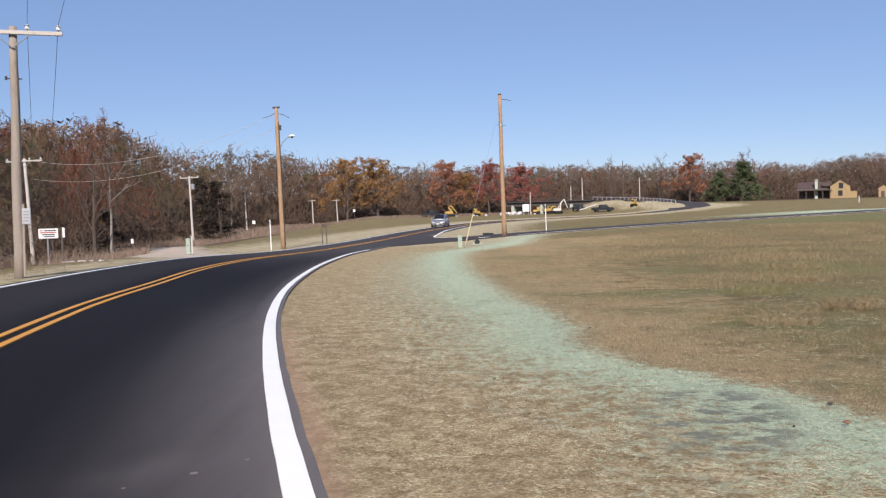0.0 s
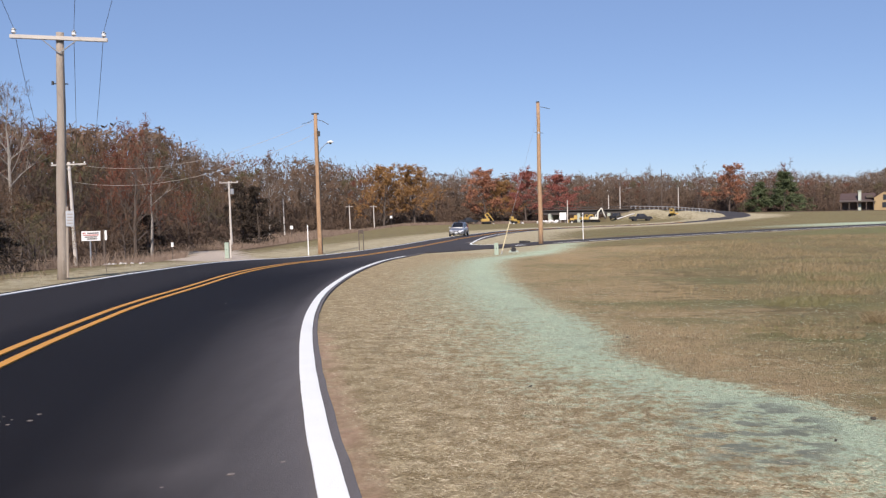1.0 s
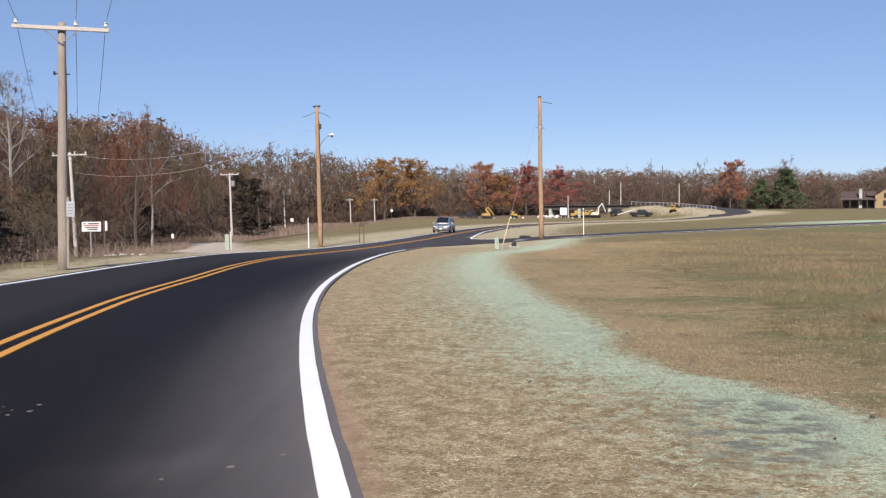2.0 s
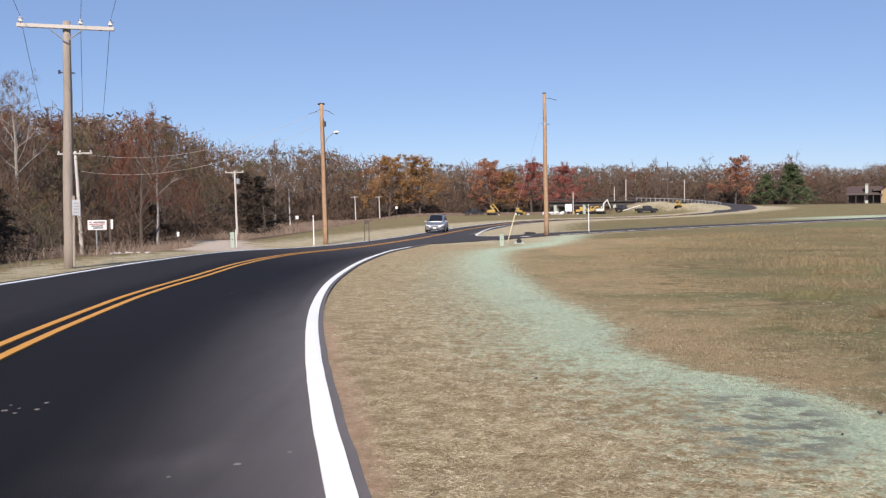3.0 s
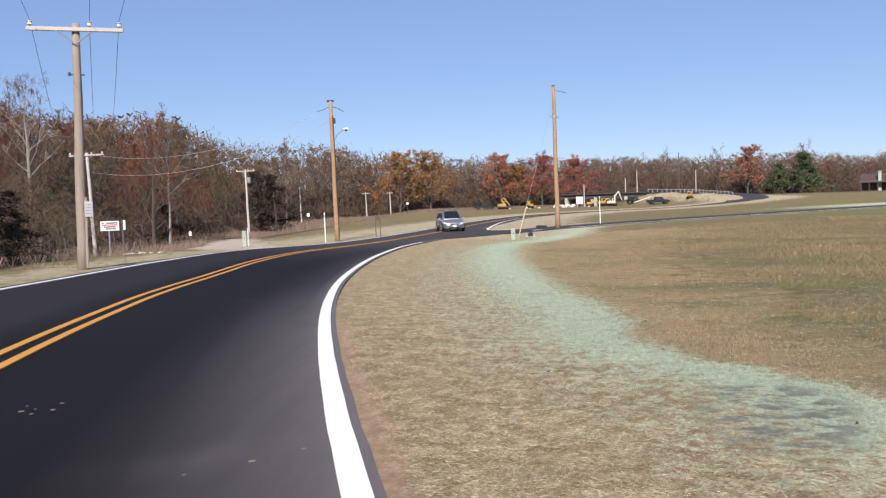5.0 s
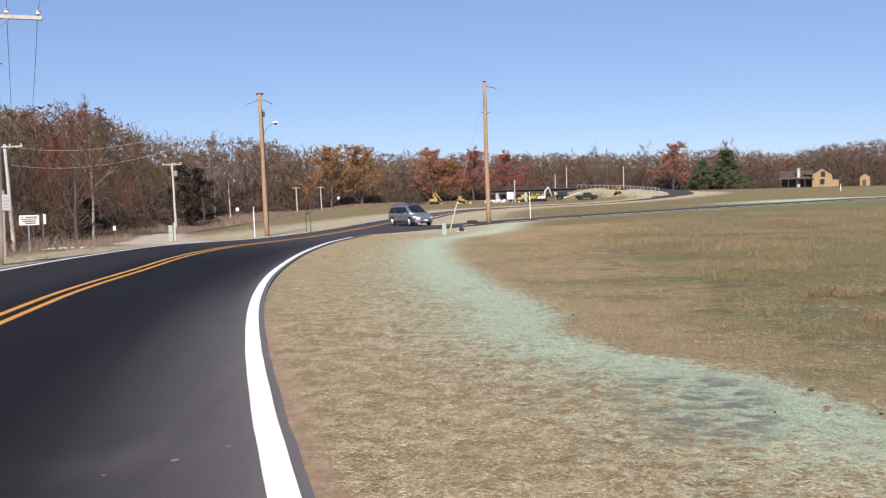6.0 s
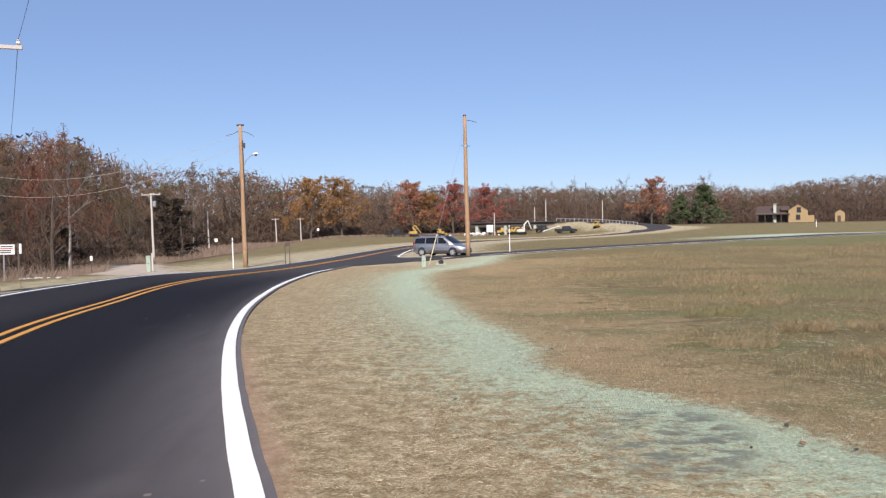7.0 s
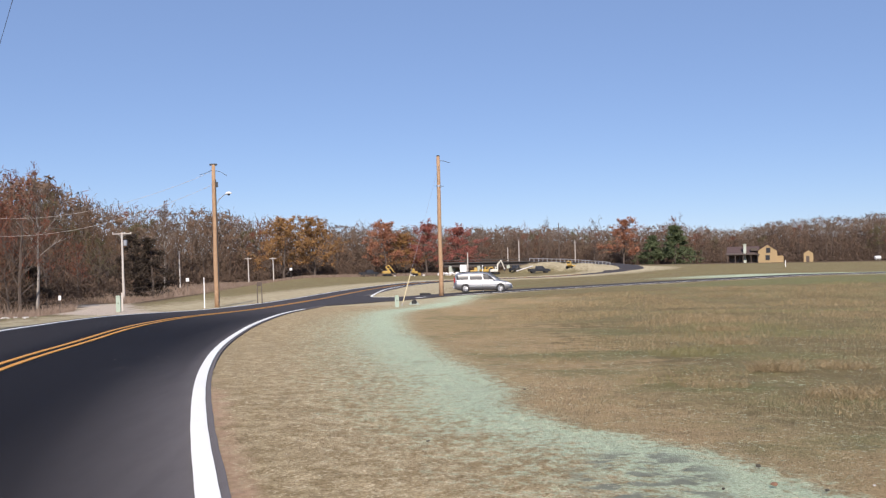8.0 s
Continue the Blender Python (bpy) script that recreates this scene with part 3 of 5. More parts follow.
# ---- woods ----
BARK = plain("grey_brown_bark", (0.075, 0.056, 0.045), (0.14, 0.112, 0.092), 2, 0.9, stretch=(3, 3, 0.5))
PALE_BARK = plain("pale_sycamore_bark", (0.34, 0.31, 0.275), (0.19, 0.165, 0.14), 1.2, 0.85, stretch=(2, 2, 0.6))
LEAVES = {
    "brown": varied("brown_leaves", [(0.066, 0.037, 0.021), (0.141, 0.082, 0.045), (0.094, 0.055, 0.031), (0.178, 0.108, 0.060)]),
    "rust": varied("rust_leaves", [(0.095, 0.032, 0.020), (0.189, 0.065, 0.036), (0.132, 0.050, 0.030), (0.208, 0.094, 0.055)]),
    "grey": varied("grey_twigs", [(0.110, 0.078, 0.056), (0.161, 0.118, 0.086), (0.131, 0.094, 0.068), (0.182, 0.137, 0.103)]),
    # far crowns only: tone lifted in place of distance haze
    "pale": varied("haze_paled_twigs", [(0.120, 0.074, 0.048), (0.172, 0.111, 0.072), (0.142, 0.090, 0.058), (0.189, 0.126, 0.086)]),
    "orange": varied("orange_leaves", [(0.221, 0.110, 0.041), (0.303, 0.155, 0.055), (0.254, 0.134, 0.049), (0.279, 0.172, 0.066)]),
    "coral": varied("coral_leaves", [(0.260, 0.110, 0.062), (0.347, 0.150, 0.083), (0.295, 0.120, 0.070), (0.320, 0.164, 0.092)]),
    "red": varied("red_leaves", [(0.237, 0.075, 0.057), (0.321, 0.102, 0.076), (0.265, 0.082, 0.065), (0.302, 0.133, 0.095)]),
    "olive": varied("olive_leaves", [(0.068, 0.060, 0.028), (0.128, 0.112, 0.052), (0.096, 0.080, 0.040), (0.152, 0.132, 0.064)]),
    "cedar": varied("cedar_needles", [(0.06, 0.08, 0.036), (0.095, 0.12, 0.055), (0.075, 0.095, 0.042), (0.12, 0.14, 0.07)]),
    # twig tone darkened to hold the shade inside the wood
    "thicket": varied("shade_darkened_twigs", [(0.062, 0.041, 0.029), (0.116, 0.078, 0.055), (0.083, 0.055, 0.038), (0.145, 0.099, 0.070)]),
    "dark": varied("dark_evergreen_and_shade", [(0.036, 0.027, 0.019), (0.060, 0.044, 0.031), (0.046, 0.034, 0.024), (0.076, 0.056, 0.040)]),
}


def prisms(a, b, ra, rb, sides):
    """Tapered open prisms from points a to b, as verts and quads."""
    d = b - a
    d = d / np.maximum(np.linalg.norm(d, axis=1, keepdims=True), 1e-6)
    ref = np.where(np.abs(d[:, 2:]) < 0.9, [[0, 0, 1.0]], [[1.0, 0, 0]])
    u = np.cross(d, ref)
    u /= np.linalg.norm(u, axis=1, keepdims=True)
    w = np.cross(d, u)
    ang = np.arange(sides) * 2 * np.pi / sides
    ring = np.cos(ang)[None, :, None] * u[:, None] + np.sin(ang)[None, :, None] * w[:, None]
    v = np.concatenate([a[:, None] + ring * np.reshape(ra, (-1, 1, 1)), b[:, None] + ring * np.reshape(rb, (-1, 1, 1))], 1).reshape(-1, 3)
    k = np.arange(sides)
    q = np.stack([k, (k + 1) % sides, (k + 1) % sides + sides, k + sides], -1)
    f = (np.arange(len(a))[:, None, None] * 2 * sides + q[None]).reshape(-1, 4)
    return v, f


def flakes(p, size, r, slim=0.42, up=0.0):
    """Small bent quads of random turn at points p."""
    n = len(p)
    u = r.normal(size=(n, 3)) + [0, 0, up]
    u /= np.linalg.norm(u, axis=1, keepdims=True)
    w = np.cross(u, r.normal(size=(n, 3)))
    w /= np.linalg.norm(w, axis=1, keepdims=True)
    s = np.reshape(size, (-1, 1)) * r.uniform(0.6, 1.35, (n, 1))
    v = np.stack([p - u * s, p + w * s * slim, p + u * s, p - w * s * slim], 1).reshape(-1, 3)
    return v, np.arange(4 * n).reshape(-1, 4)


def tree_arrays(seed, h, spread, bare, limbs=18, subs=6, twigs=5, leaves=4, leaf=0.095, low=0.12, droop=0.0, narrow=1.0):
    """Trunk with limbs, and a crown of twigs and leaves, each as verts and quads."""
    r = np.random.default_rng(seed)
    n = 8
    zt = np.linspace(0, 0.92 * h, n + 1)
    wob = np.cumsum(r.normal(0, 0.012 * h, (n + 1, 2)), 0) * (zt / h)[:, None]
    trunk = np.c_[wob, zt]
    trunk[0, 2] = -0.4
    r0 = 0.0125 * h + 0.03
    rad = r0 * (1 - 0.88 * (zt / h)) 
    A, B, RA, RB = [trunk[:-1]], [trunk[1:]], [rad[:-1]], [rad[1:]]
    t = np.linspace(low, 0.97, limbs)
    az = np.arange(limbs) * 2.4 + r.uniform(-0.4, 0.4, limbs)
    base = np.stack([np.interp(t * h, zt, trunk[:, k]) for k in range(3)], -1)
    length = spread * narrow * (1.0 - 0.7 * ((t - low) / (1 - low)) ** 1.6) * r.uniform(0.7, 1.15, limbs)
    rise = r.uniform(0.35, 0.95, limbs) + 0.5 * t
    if droop:
        length, rise = spread * (1.02 - (t - low) / (1 - low)) * r.uniform(0.8, 1.1, limbs) + 0.15, r.uniform(-0.1, 0.25, limbs)
    d = np.stack([np.cos(az), np.sin(az), rise], -1)
    d /= np.linalg.norm(d, axis=1, keepdims=True)
    p, dirs, limb_pts = base, d, [base]
    rr = np.interp(t * h, zt, rad) * 0.42
    for k in range(3):
        dirs = dirs + r.normal(0, 0.16, dirs.shape) + [0, 0, 0.12 * (not droop)]
        dirs /= np.linalg.norm(dirs, axis=1, keepdims=True)
        q = p + dirs * (length / 3)[:, None]
        A.append(p), B.append(q), RA.append(rr * (1 - 0.3 * k)), RB.append(rr * (0.7 - 0.3 * k))
        p = q
        limb_pts.append(q)
    limb_pts = np.stack(limb_pts, 1)
    # second order
    s = r.uniform(0.25, 1.0, (limbs, subs)) * 2.999
    i = s.astype(int)
    f = (s - i)[..., None]
    li = np.arange(limbs)[:, None]
    sp = (limb_pts[li, i] * (1 - f) + limb_pts[li, i + 1] * f).reshape(-1, 3)
    sd = (np.repeat(dirs, subs, 0) + r.normal(0, 0.75, (limbs * subs, 3)))
    sd[:, 2] += 0.15
    sd /= np.linalg.norm(sd, axis=1, keepdims=True)
    sl = np.repeat(length, subs) * r.uniform(0.25, 0.5, limbs * subs)
    se = sp + sd * sl[:, None]
    A.append(sp), B.append(se), RA.append(np.repeat(rr, subs) * 0.32 + 0.006), RB.append(np.repeat(rr, subs) * 0.12 + 0.003)
    trunk_v, trunk_f = prisms(np.concatenate(A), np.concatenate(B), np.concatenate(RA), np.concatenate(RB), 3 if leaf > 0.25 else 5)
    # twigs
    m = len(sp)
    f = r.uniform(0.2, 1.0, (m, twigs, 1))
    tp = (sp[:, None] * (1 - f) + se[:, None] * f).reshape(-1, 3)
    td = np.repeat(sd, twigs, 0) + r.normal(0, 0.7, (m * twigs, 3))
    td[:, 2] += 0.2
    td /= np.linalg.norm(td, axis=1, keepdims=True)
    te = tp + td * (np.repeat(sl, twigs) * r.uniform(0.3, 0.75, m * twigs))[:, None]
    thick = 0.011 + 0.0008 * h + (leaf > 0.25) * 0.02
    tv, tf = prisms(tp, te, np.full(len(tp), thick), np.full(len(tp), thick * 0.4), 2)
    tf = tf[::2]
    nl = int(len(tp) * leaves * (0.8 if bare else 1.0))
    k = r.integers(0, len(tp), nl)
    f = r.uniform(0.3, 1.1, (nl, 1))
    lp = tp[k] * (1 - f) + te[k] * f + r.normal(0, leaf * 0.9, (nl, 3))
    lv, lf = flakes(lp, leaf * (1.5 if bare else 1.0), r, 0.09 if bare else 0.3, 1.4 if bare else 0.5)
    return (trunk_v, trunk_f), (np.concatenate([tv, lv]), np.concatenate([tf, lf + len(tv)]))


def make_tree(seed, h, spread, leafset, bark, label, **k):
    ob = thing("tree", 0, 0, label, "tree", z=0)
    (tv, tf), (cv, cf) = tree_arrays(seed, h, spread, **k)
    quads_of("trunk", tv, tf, bark, ob)
    quads_of("crown", cv, cf, LEAVES[leafset], ob)
    return ob


SKYLINE = ([-34, -28.4, -24.8, -22.4, -20.3, -18.6, -16.9, -14.9, -12.5, -9, -7, -2, 5, 10, 15.5, 18.3, 21.4, 25.8, 30, 36],
           [6.0, 5.6, 5.1, 5.0, 5.2, 4.2, 4.2, 3.5, 3.7, 3.3, 2.8, 2.55, 2.35, 2.3, 2.15, 2.3, 1.9, 2.4, 2.5, 2.6])


def crown_height(x, y):
    """How high a tree on the wood's far rows grows at x, y."""
    d = math.hypot(x, y)
    return 1.5 + d * math.tan(radians(np.interp(math.degrees(math.atan2(x, y)), *SKYLINE))) - gz(x, y)


TREE_LABEL = {"brown": "leafy woodland tree in dull autumn brown", "rust": "woodland tree with rust-red autumn leaves", "grey": "nearly bare grey woodland tree with fine twigs",
              "olive": "woodland tree with thin olive-brown leaves", "orange": "broad tree in bright orange autumn leaf", "coral": "tree in coral-orange autumn leaf", "red": "tree in deep red autumn leaf",
              "cedar": "dark green conical cedar tree", "dark": "dark evergreen tree or shade-toned bush at the wood's edge"}
PROTO = {}


def proto(kind, variant):
    if (kind, variant) not in PROTO:
        k = dict(bare=kind == "grey")
        if kind in ("cedar", "dark"):
            k = dict(bare=False, limbs=30, subs=7, twigs=5, leaves=7, low=0.04, droop=1, leaf=0.16)
        if kind == "cedar":
            k.update(leaves=11, leaf=0.22)
        if kind in ("orange", "coral", "red"):
            k.update(limbs=20, leaves=13, leaf=0.15, low=0.08)
        ob = make_tree(100 + variant * 7 + len(kind), 10.0, 4.3 if kind not in ("cedar", "dark") else 3.2, kind, BARK, TREE_LABEL[kind], **k)
        ob.matrix_basis = pose(0, -400 - 12 * len(PROTO), gz(0, -400 - 12 * len(PROTO)))
        PROTO[kind, variant] = [ob, False]
    return PROTO[kind, variant]


def plant(kind, variant, x, y, h, turn, wide=1.0, label=""):
    src = proto(kind, variant)
    s = h / 10.0
    m = pose(x, y, gz(x, y) - 0.05, 0, 0, turn) @ Matrix.Diagonal((s * wide, s * wide, s, 1))
    if not src[1]:
        src[1], ob = True, src[0]
        ob.matrix_basis = m
    else:
        ob = copy_thing(src[0], pose(0, 0, 0))
        ob.matrix_basis = m
    tagged(ob, label, group="wood edge trees")
    return ob


# the wood's edge in plan, from beside the bend round to the far field
WOOD = [(-30, 22), (-27, 40), (-36, 62), (-40, 85), (-43, 110), (-46, 140), (-50, 175), (-50, 215), (-46, 250), (-28, 262), (-6, 276), (22, 286), (55, 292), (90, 296), (130, 285), (175, 262), (215, 235)]


def make_woods():
    r = random.Random(11)
    line = along(WOOD, 1.0)
    nrm = -normals(line)
    names = ["brown", "grey", "rust", "brown", "grey", "olive", "grey", "brown"]
    for row, back in enumerate((1, 7, 14)):
        k = r.randint(0, 4)
        limit = int(np.argmax(line[:, 1] > 190))
        while k < limit:
            o = back + r.uniform(-2.5, 3.5)
            x, y = line[k] + nrm[k] * o
            f = (0.62, 0.8, 0.95)[row] * r.uniform(0.78, 1.12)
            kind = r.choice(names)
            plant(kind, r.randint(0, 1), x, y, max(5.0, crown_height(x, y) * f), r.uniform(0, 360), r.uniform(0.9, 1.25))
            k += int(r.uniform(4.5, 8.5))
    # trees that stand out, and shrubs at the wood's foot
    tall = [
        ("rust", -37.2, 98, 13.6, 0.9),
        ("brown", -43, 190, 16.0, 0.8),
        ("dark", -32.2, 134, 9.2, 1.5),
        ("dark", -35.4, 137, 10.0, 1.35),
        ("orange", -25, 248, 16, 1.35),
        ("orange", -17, 254, 15.5, 1.4),
        ("coral", 3, 266, 14.5, 1.5),
        ("orange", 8, 268, 11.5, 1.4),
        ("red", 15, 270, 14.5, 1.35),
        ("red", 25, 274, 13.5, 1.45),
        ("coral", 79, 286, 13.5, 1.5),
        ("cedar", 94, 281, 12.5, 1.6),
        ("cedar", 88, 284, 9.5, 1.5),
        ("grey", 54, 285, 14.5, 0.6),
        ("grey", 70, 288, 14, 0.9),
        ("rust", 98, 292, 14.5, 1.0),
    ]
    # the dark shrubs near the bend also stand in for the wood's inner shade
    shrubs = [
        ("brown", -30, 60, 5.0, 1.5),
        ("dark", -25, 38, 4.6, 1.7),
        ("dark", -28, 46, 5.0, 1.7),
        ("olive", -33, 70, 5.2, 1.6),
        ("brown", -36, 92, 5.0, 1.5),
        ("dark", -23, 33, 4.2, 1.8),
        ("brown", -34, 80, 4.5, 1.8),
        ("dark", -38, 104, 5.0, 1.8),
        ("olive", -20.5, 41.5, 2.4, 1.2),
        ("dark", -18.6, 27, 2.6, 1.9),
        ("dark", -19.6, 31, 3.0, 1.9),
        ("dark", -20.6, 35, 3.2, 1.9),
        ("dark", -21.5, 39, 3.4, 1.8),
        ("olive", -23.5, 46, 3.4, 1.8),
        ("dark", -19.2, 29, 3.2, 1.6),
        ("dark", -21.0, 36.5, 3.6, 1.6),
        ("brown", -24.5, 51, 3.8, 1.6),
        ("brown", -22.5, 43, 3.4, 1.6),
    ]
    for kind, x, y, h, wide in tall + shrubs:
        plant(kind, 0, x, y, h, r.uniform(0, 360), wide)
    syc = make_tree(77, 12.4, 4.0, "grey", PALE_BARK, "tall pale-barked sycamore with few leaves", bare=True, low=0.45)
    syc.matrix_basis = pose(-36.5, 101, gz(-36.5, 101))
    for k, (x, y, h) in enumerate(((-45, 197, 15.5), (-47, 90, 17.0))):
        ob = copy_thing(syc, pose(0, 0, 0))
        ob.matrix_basis = pose(x, y, gz(x, y), 0, 0, 50 * k) @ Matrix.Diagonal((h / 12.4,) * 3 + (1,))
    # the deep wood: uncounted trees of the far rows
    # mostly pale and grey kinds, so that haze is put into the colour
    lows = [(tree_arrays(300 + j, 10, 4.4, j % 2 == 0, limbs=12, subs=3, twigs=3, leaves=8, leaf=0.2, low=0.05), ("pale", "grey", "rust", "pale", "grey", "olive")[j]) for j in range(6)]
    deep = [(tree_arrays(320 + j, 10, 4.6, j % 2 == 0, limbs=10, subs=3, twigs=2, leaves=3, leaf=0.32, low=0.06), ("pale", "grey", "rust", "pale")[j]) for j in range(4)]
    pools = {}
    trunks = [[], [], 0]
    spots = []
    for back in (2, 9, 16, 24, 34, 46):
        k = 0
        while k < len(line):
            o = back + r.uniform(-3, 3)
            x, y = line[k] + nrm[k] * o
            far = line[k][1] > 190 or k > 250
            if far or back > 18:
                f = min(1.0, 0.74 + 0.010 * back) * r.uniform(0.86, 1.03)
                spots.append((x, y, max(4.0, crown_height(x, y) * f), back))
            k += int(r.uniform(4, 8.5) if back < 20 else r.uniform(2, 5))
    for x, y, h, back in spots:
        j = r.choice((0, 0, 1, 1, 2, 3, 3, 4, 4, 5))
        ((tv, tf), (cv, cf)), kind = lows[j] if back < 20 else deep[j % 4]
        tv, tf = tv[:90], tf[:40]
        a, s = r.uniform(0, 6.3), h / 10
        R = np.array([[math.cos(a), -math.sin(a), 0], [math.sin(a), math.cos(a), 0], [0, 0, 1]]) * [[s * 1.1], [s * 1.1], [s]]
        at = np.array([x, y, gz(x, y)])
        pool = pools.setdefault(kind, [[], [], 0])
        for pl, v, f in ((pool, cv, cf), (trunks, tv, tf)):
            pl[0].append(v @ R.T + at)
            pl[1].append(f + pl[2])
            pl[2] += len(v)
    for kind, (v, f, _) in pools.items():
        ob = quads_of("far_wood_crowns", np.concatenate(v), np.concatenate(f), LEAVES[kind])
        tagged(ob, "distant autumn wood, crowns in " + {"pale": "brown paled for haze", "grey": "bare grey", "rust": "rust red", "olive": "olive brown"}[kind], "woods", kind="stuff")
    ob = quads_of("far_wood_trunks", np.concatenate(trunks[0]), np.concatenate(trunks[1]), BARK)
    tagged(ob, "grey trunks and limbs of the distant wood", "woods", kind="stuff")
    # undergrowth along the wood's edge
    R2 = np.random.default_rng(21)
    pts, size = [], []
    for k in range(0, len(line)):
        d = math.hypot(*line[k])
        n = int(np.interp(d, [40, 120, 300], [260, 120, 40]))
        o = R2.uniform(-3.5, 10, n)
        xy = line[k] + nrm[k] * o[:, None] + R2.normal(0, 0.6, (n, 2))
        top = (1.0 + 2.6 * sm(-3, 5, o)) * (0.55 + 0.6 * np.array([noise.noise((q[0] * 0.25, q[1] * 0.25, 7)) + 0.5 for q in xy]))
        z = ground_z(xy[:, 0], xy[:, 1]) + top * R2.uniform(0.02, 1, n) ** 0.8
        pts.append(np.c_[xy, z])
        size.append(np.full(n, np.interp(d, [40, 120, 300], [0.13, 0.22, 0.45])))
    v, f = flakes(np.concatenate(pts), np.concatenate(size), R2, 0.2, 1.2)
    tagged(quads_of("undergrowth", v, f, LEAVES["thicket"]), "brown tangled undergrowth along the wood's edge", "undergrowth", kind="stuff")


def make_thicket():
    """Close-set bare saplings and brush that fill the wood's edge between its trees."""
    r = np.random.default_rng(404)
    line = along(WOOD, 1.0)
    nrm = -normals(line)
    pts, size = [], []
    for k in range(len(line)):
        d = math.hypot(*line[k])
        n = int(np.interp(d, [35, 110, 200, 300], [1000, 700, 480, 330]))
        o = r.uniform(-1.5, 17, n)
        xy = line[k] + nrm[k] * o[:, None] + r.normal(0, 0.7, (n, 2))
        top = min(13.0, max(3.0, crown_height(*(line[k] + nrm[k] * 8)) * 0.86))
        lump = np.array([noise.noise((q[0] * 0.13, q[1] * 0.13, 3)) for q in xy])
        h = top * (0.25 + 0.75 * sm(-1, 11, o)) * (0.85 + 0.5 * lump)
        z = ground_z(xy[:, 0], xy[:, 1]) + h * r.uniform(0.0, 1.0, n) ** 0.85
        pts.append(np.c_[xy, z])
        size.append(np.interp(d, [35, 110, 200, 300], [0.34, 0.5, 0.62, 0.75]) * np.ones(n))
    v, f = flakes(np.concatenate(pts), np.concatenate(size), r, 0.075, 1.3)
    # the wooded slope behind the far wood; its grey tone stands in for haze
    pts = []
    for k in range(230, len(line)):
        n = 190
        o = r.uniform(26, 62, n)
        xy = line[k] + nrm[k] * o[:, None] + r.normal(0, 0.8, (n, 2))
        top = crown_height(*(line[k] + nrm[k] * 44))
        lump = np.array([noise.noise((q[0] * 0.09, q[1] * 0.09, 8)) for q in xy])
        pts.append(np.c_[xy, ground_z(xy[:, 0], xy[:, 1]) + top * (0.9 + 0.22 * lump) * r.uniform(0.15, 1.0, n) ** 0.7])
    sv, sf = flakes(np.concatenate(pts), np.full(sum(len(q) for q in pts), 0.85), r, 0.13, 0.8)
    tagged(quads_of("far_slope_wood", sv, sf, LEAVES["grey"]), "dull wooded slope far behind the fields, grey-brown to suggest haze", "woods", kind="stuff")
    tagged(quads_of("thicket", v, f, LEAVES["thicket"]), "grey-brown thicket of bare saplings at the wood's edge", "thicket", kind="stuff")


make_woods()
make_thicket()


def make_edge_grass():
    """Tall reddish dry grass between the road and the wood."""
    r = np.random.default_rng(88)
    n = 34000
    y = 30 + 215 * r.uniform(0, 1, n) ** 1.1
    xe = np.interp(y, [22, 40, 62, 85, 110, 140, 175, 215, 245], [-18.5, -19.8, -25, -29, -33, -37, -42, -42, -36])
    x = xe + r.normal(0, 1.7, n) * (1 + sm(85, 110, y) * 1.6) + 3.0 * sm(85, 120, y)
    drive, _ = dist_to([(-12.5, 50), (-17, 57), (-22, 72), (-27, 92), (-34, 115)], x, y)
    keep = (drive > 2.6) & (np.array([noise.noise((a * 0.2, b * 0.12, 6)) for a, b in zip(x, y)]) > -0.1)
    x, y = x[keep], y[keep]
    h = (0.75 + 0.4 * sm(85, 110, y)) * (0.35 + 0.5 * np.array([noise.noise((a * 0.4, b * 0.2, 1)) for a, b in zip(x, y)])) + 0.2
    far = r.uniform(0, 1, 14000)
    fx, fy = -40 + 62 * far + r.normal(0, 1.5, 14000), 240 + 16 * far + r.normal(0, 3.0, 14000)
    x, y, h = np.r_[x, fx], np.r_[y, fy], np.r_[h, r.uniform(0.15, 0.8, 14000)]
    p = np.c_[x, y, ground_z(x, y) - 0.05]
    a, b = r.uniform(0, 6.28, len(x)), r.uniform(0, 6.28, len(x))
    side = np.c_[np.cos(a), np.sin(a), 0 * a] * (0.004 + 0.00012 * y)[:, None]
    tip = np.c_[np.cos(b) * 0.5, np.sin(b) * 0.5, 1 + 0 * b] * h[:, None]
    v = np.stack([p - side, p + side, p + tip + side * 0.6, p + tip - side * 0.6], 1).reshape(-1, 3)
    mat = varied("reddish_dry_grass", [(0.16, 0.115, 0.085), (0.25, 0.185, 0.14), (0.20, 0.145, 0.11), (0.29, 0.22, 0.165)])
    tagged(quads_of("edge_grass", v, np.arange(len(v)).reshape(-1, 4), mat), "tall reddish dry grass along the wood's edge", "grass", kind="stuff")


make_edge_grass()


# ---- van ----
SILVER, sn, sl, sb = material("silver_car_paint", 0.44, 0.92)
sl.new(mixed(sn, sl, noise_of(sn, sl, 1.5), (0.44, 0.44, 0.445), (0.49, 0.49, 0.49)), sb.inputs["Base Color"])
sb.inputs["Coat Weight"].default_value, sb.inputs["Coat Roughness"].default_value = 0.5, 0.08
DARK_GLASS, gn, gl, gb = material("tinted_car_glass", 0.22)
gb.inputs["Specular IOR Level"].default_value = 0.3
gb.inputs["Base Color"].default_value = (0.012, 0.013, 0.016, 1)
RUBBER = plain("tyre_rubber", (0.02, 0.02, 0.02), (0.035, 0.034, 0.033), 12, 0.85)
ALLOY = plain("alloy_rim", (0.62, 0.62, 0.63), (0.5, 0.5, 0.52), 10, 0.35, 0.6)
TRIM = plain("black_plastic_trim", (0.02, 0.02, 0.022), (0.035, 0.035, 0.036), 10, 0.55)
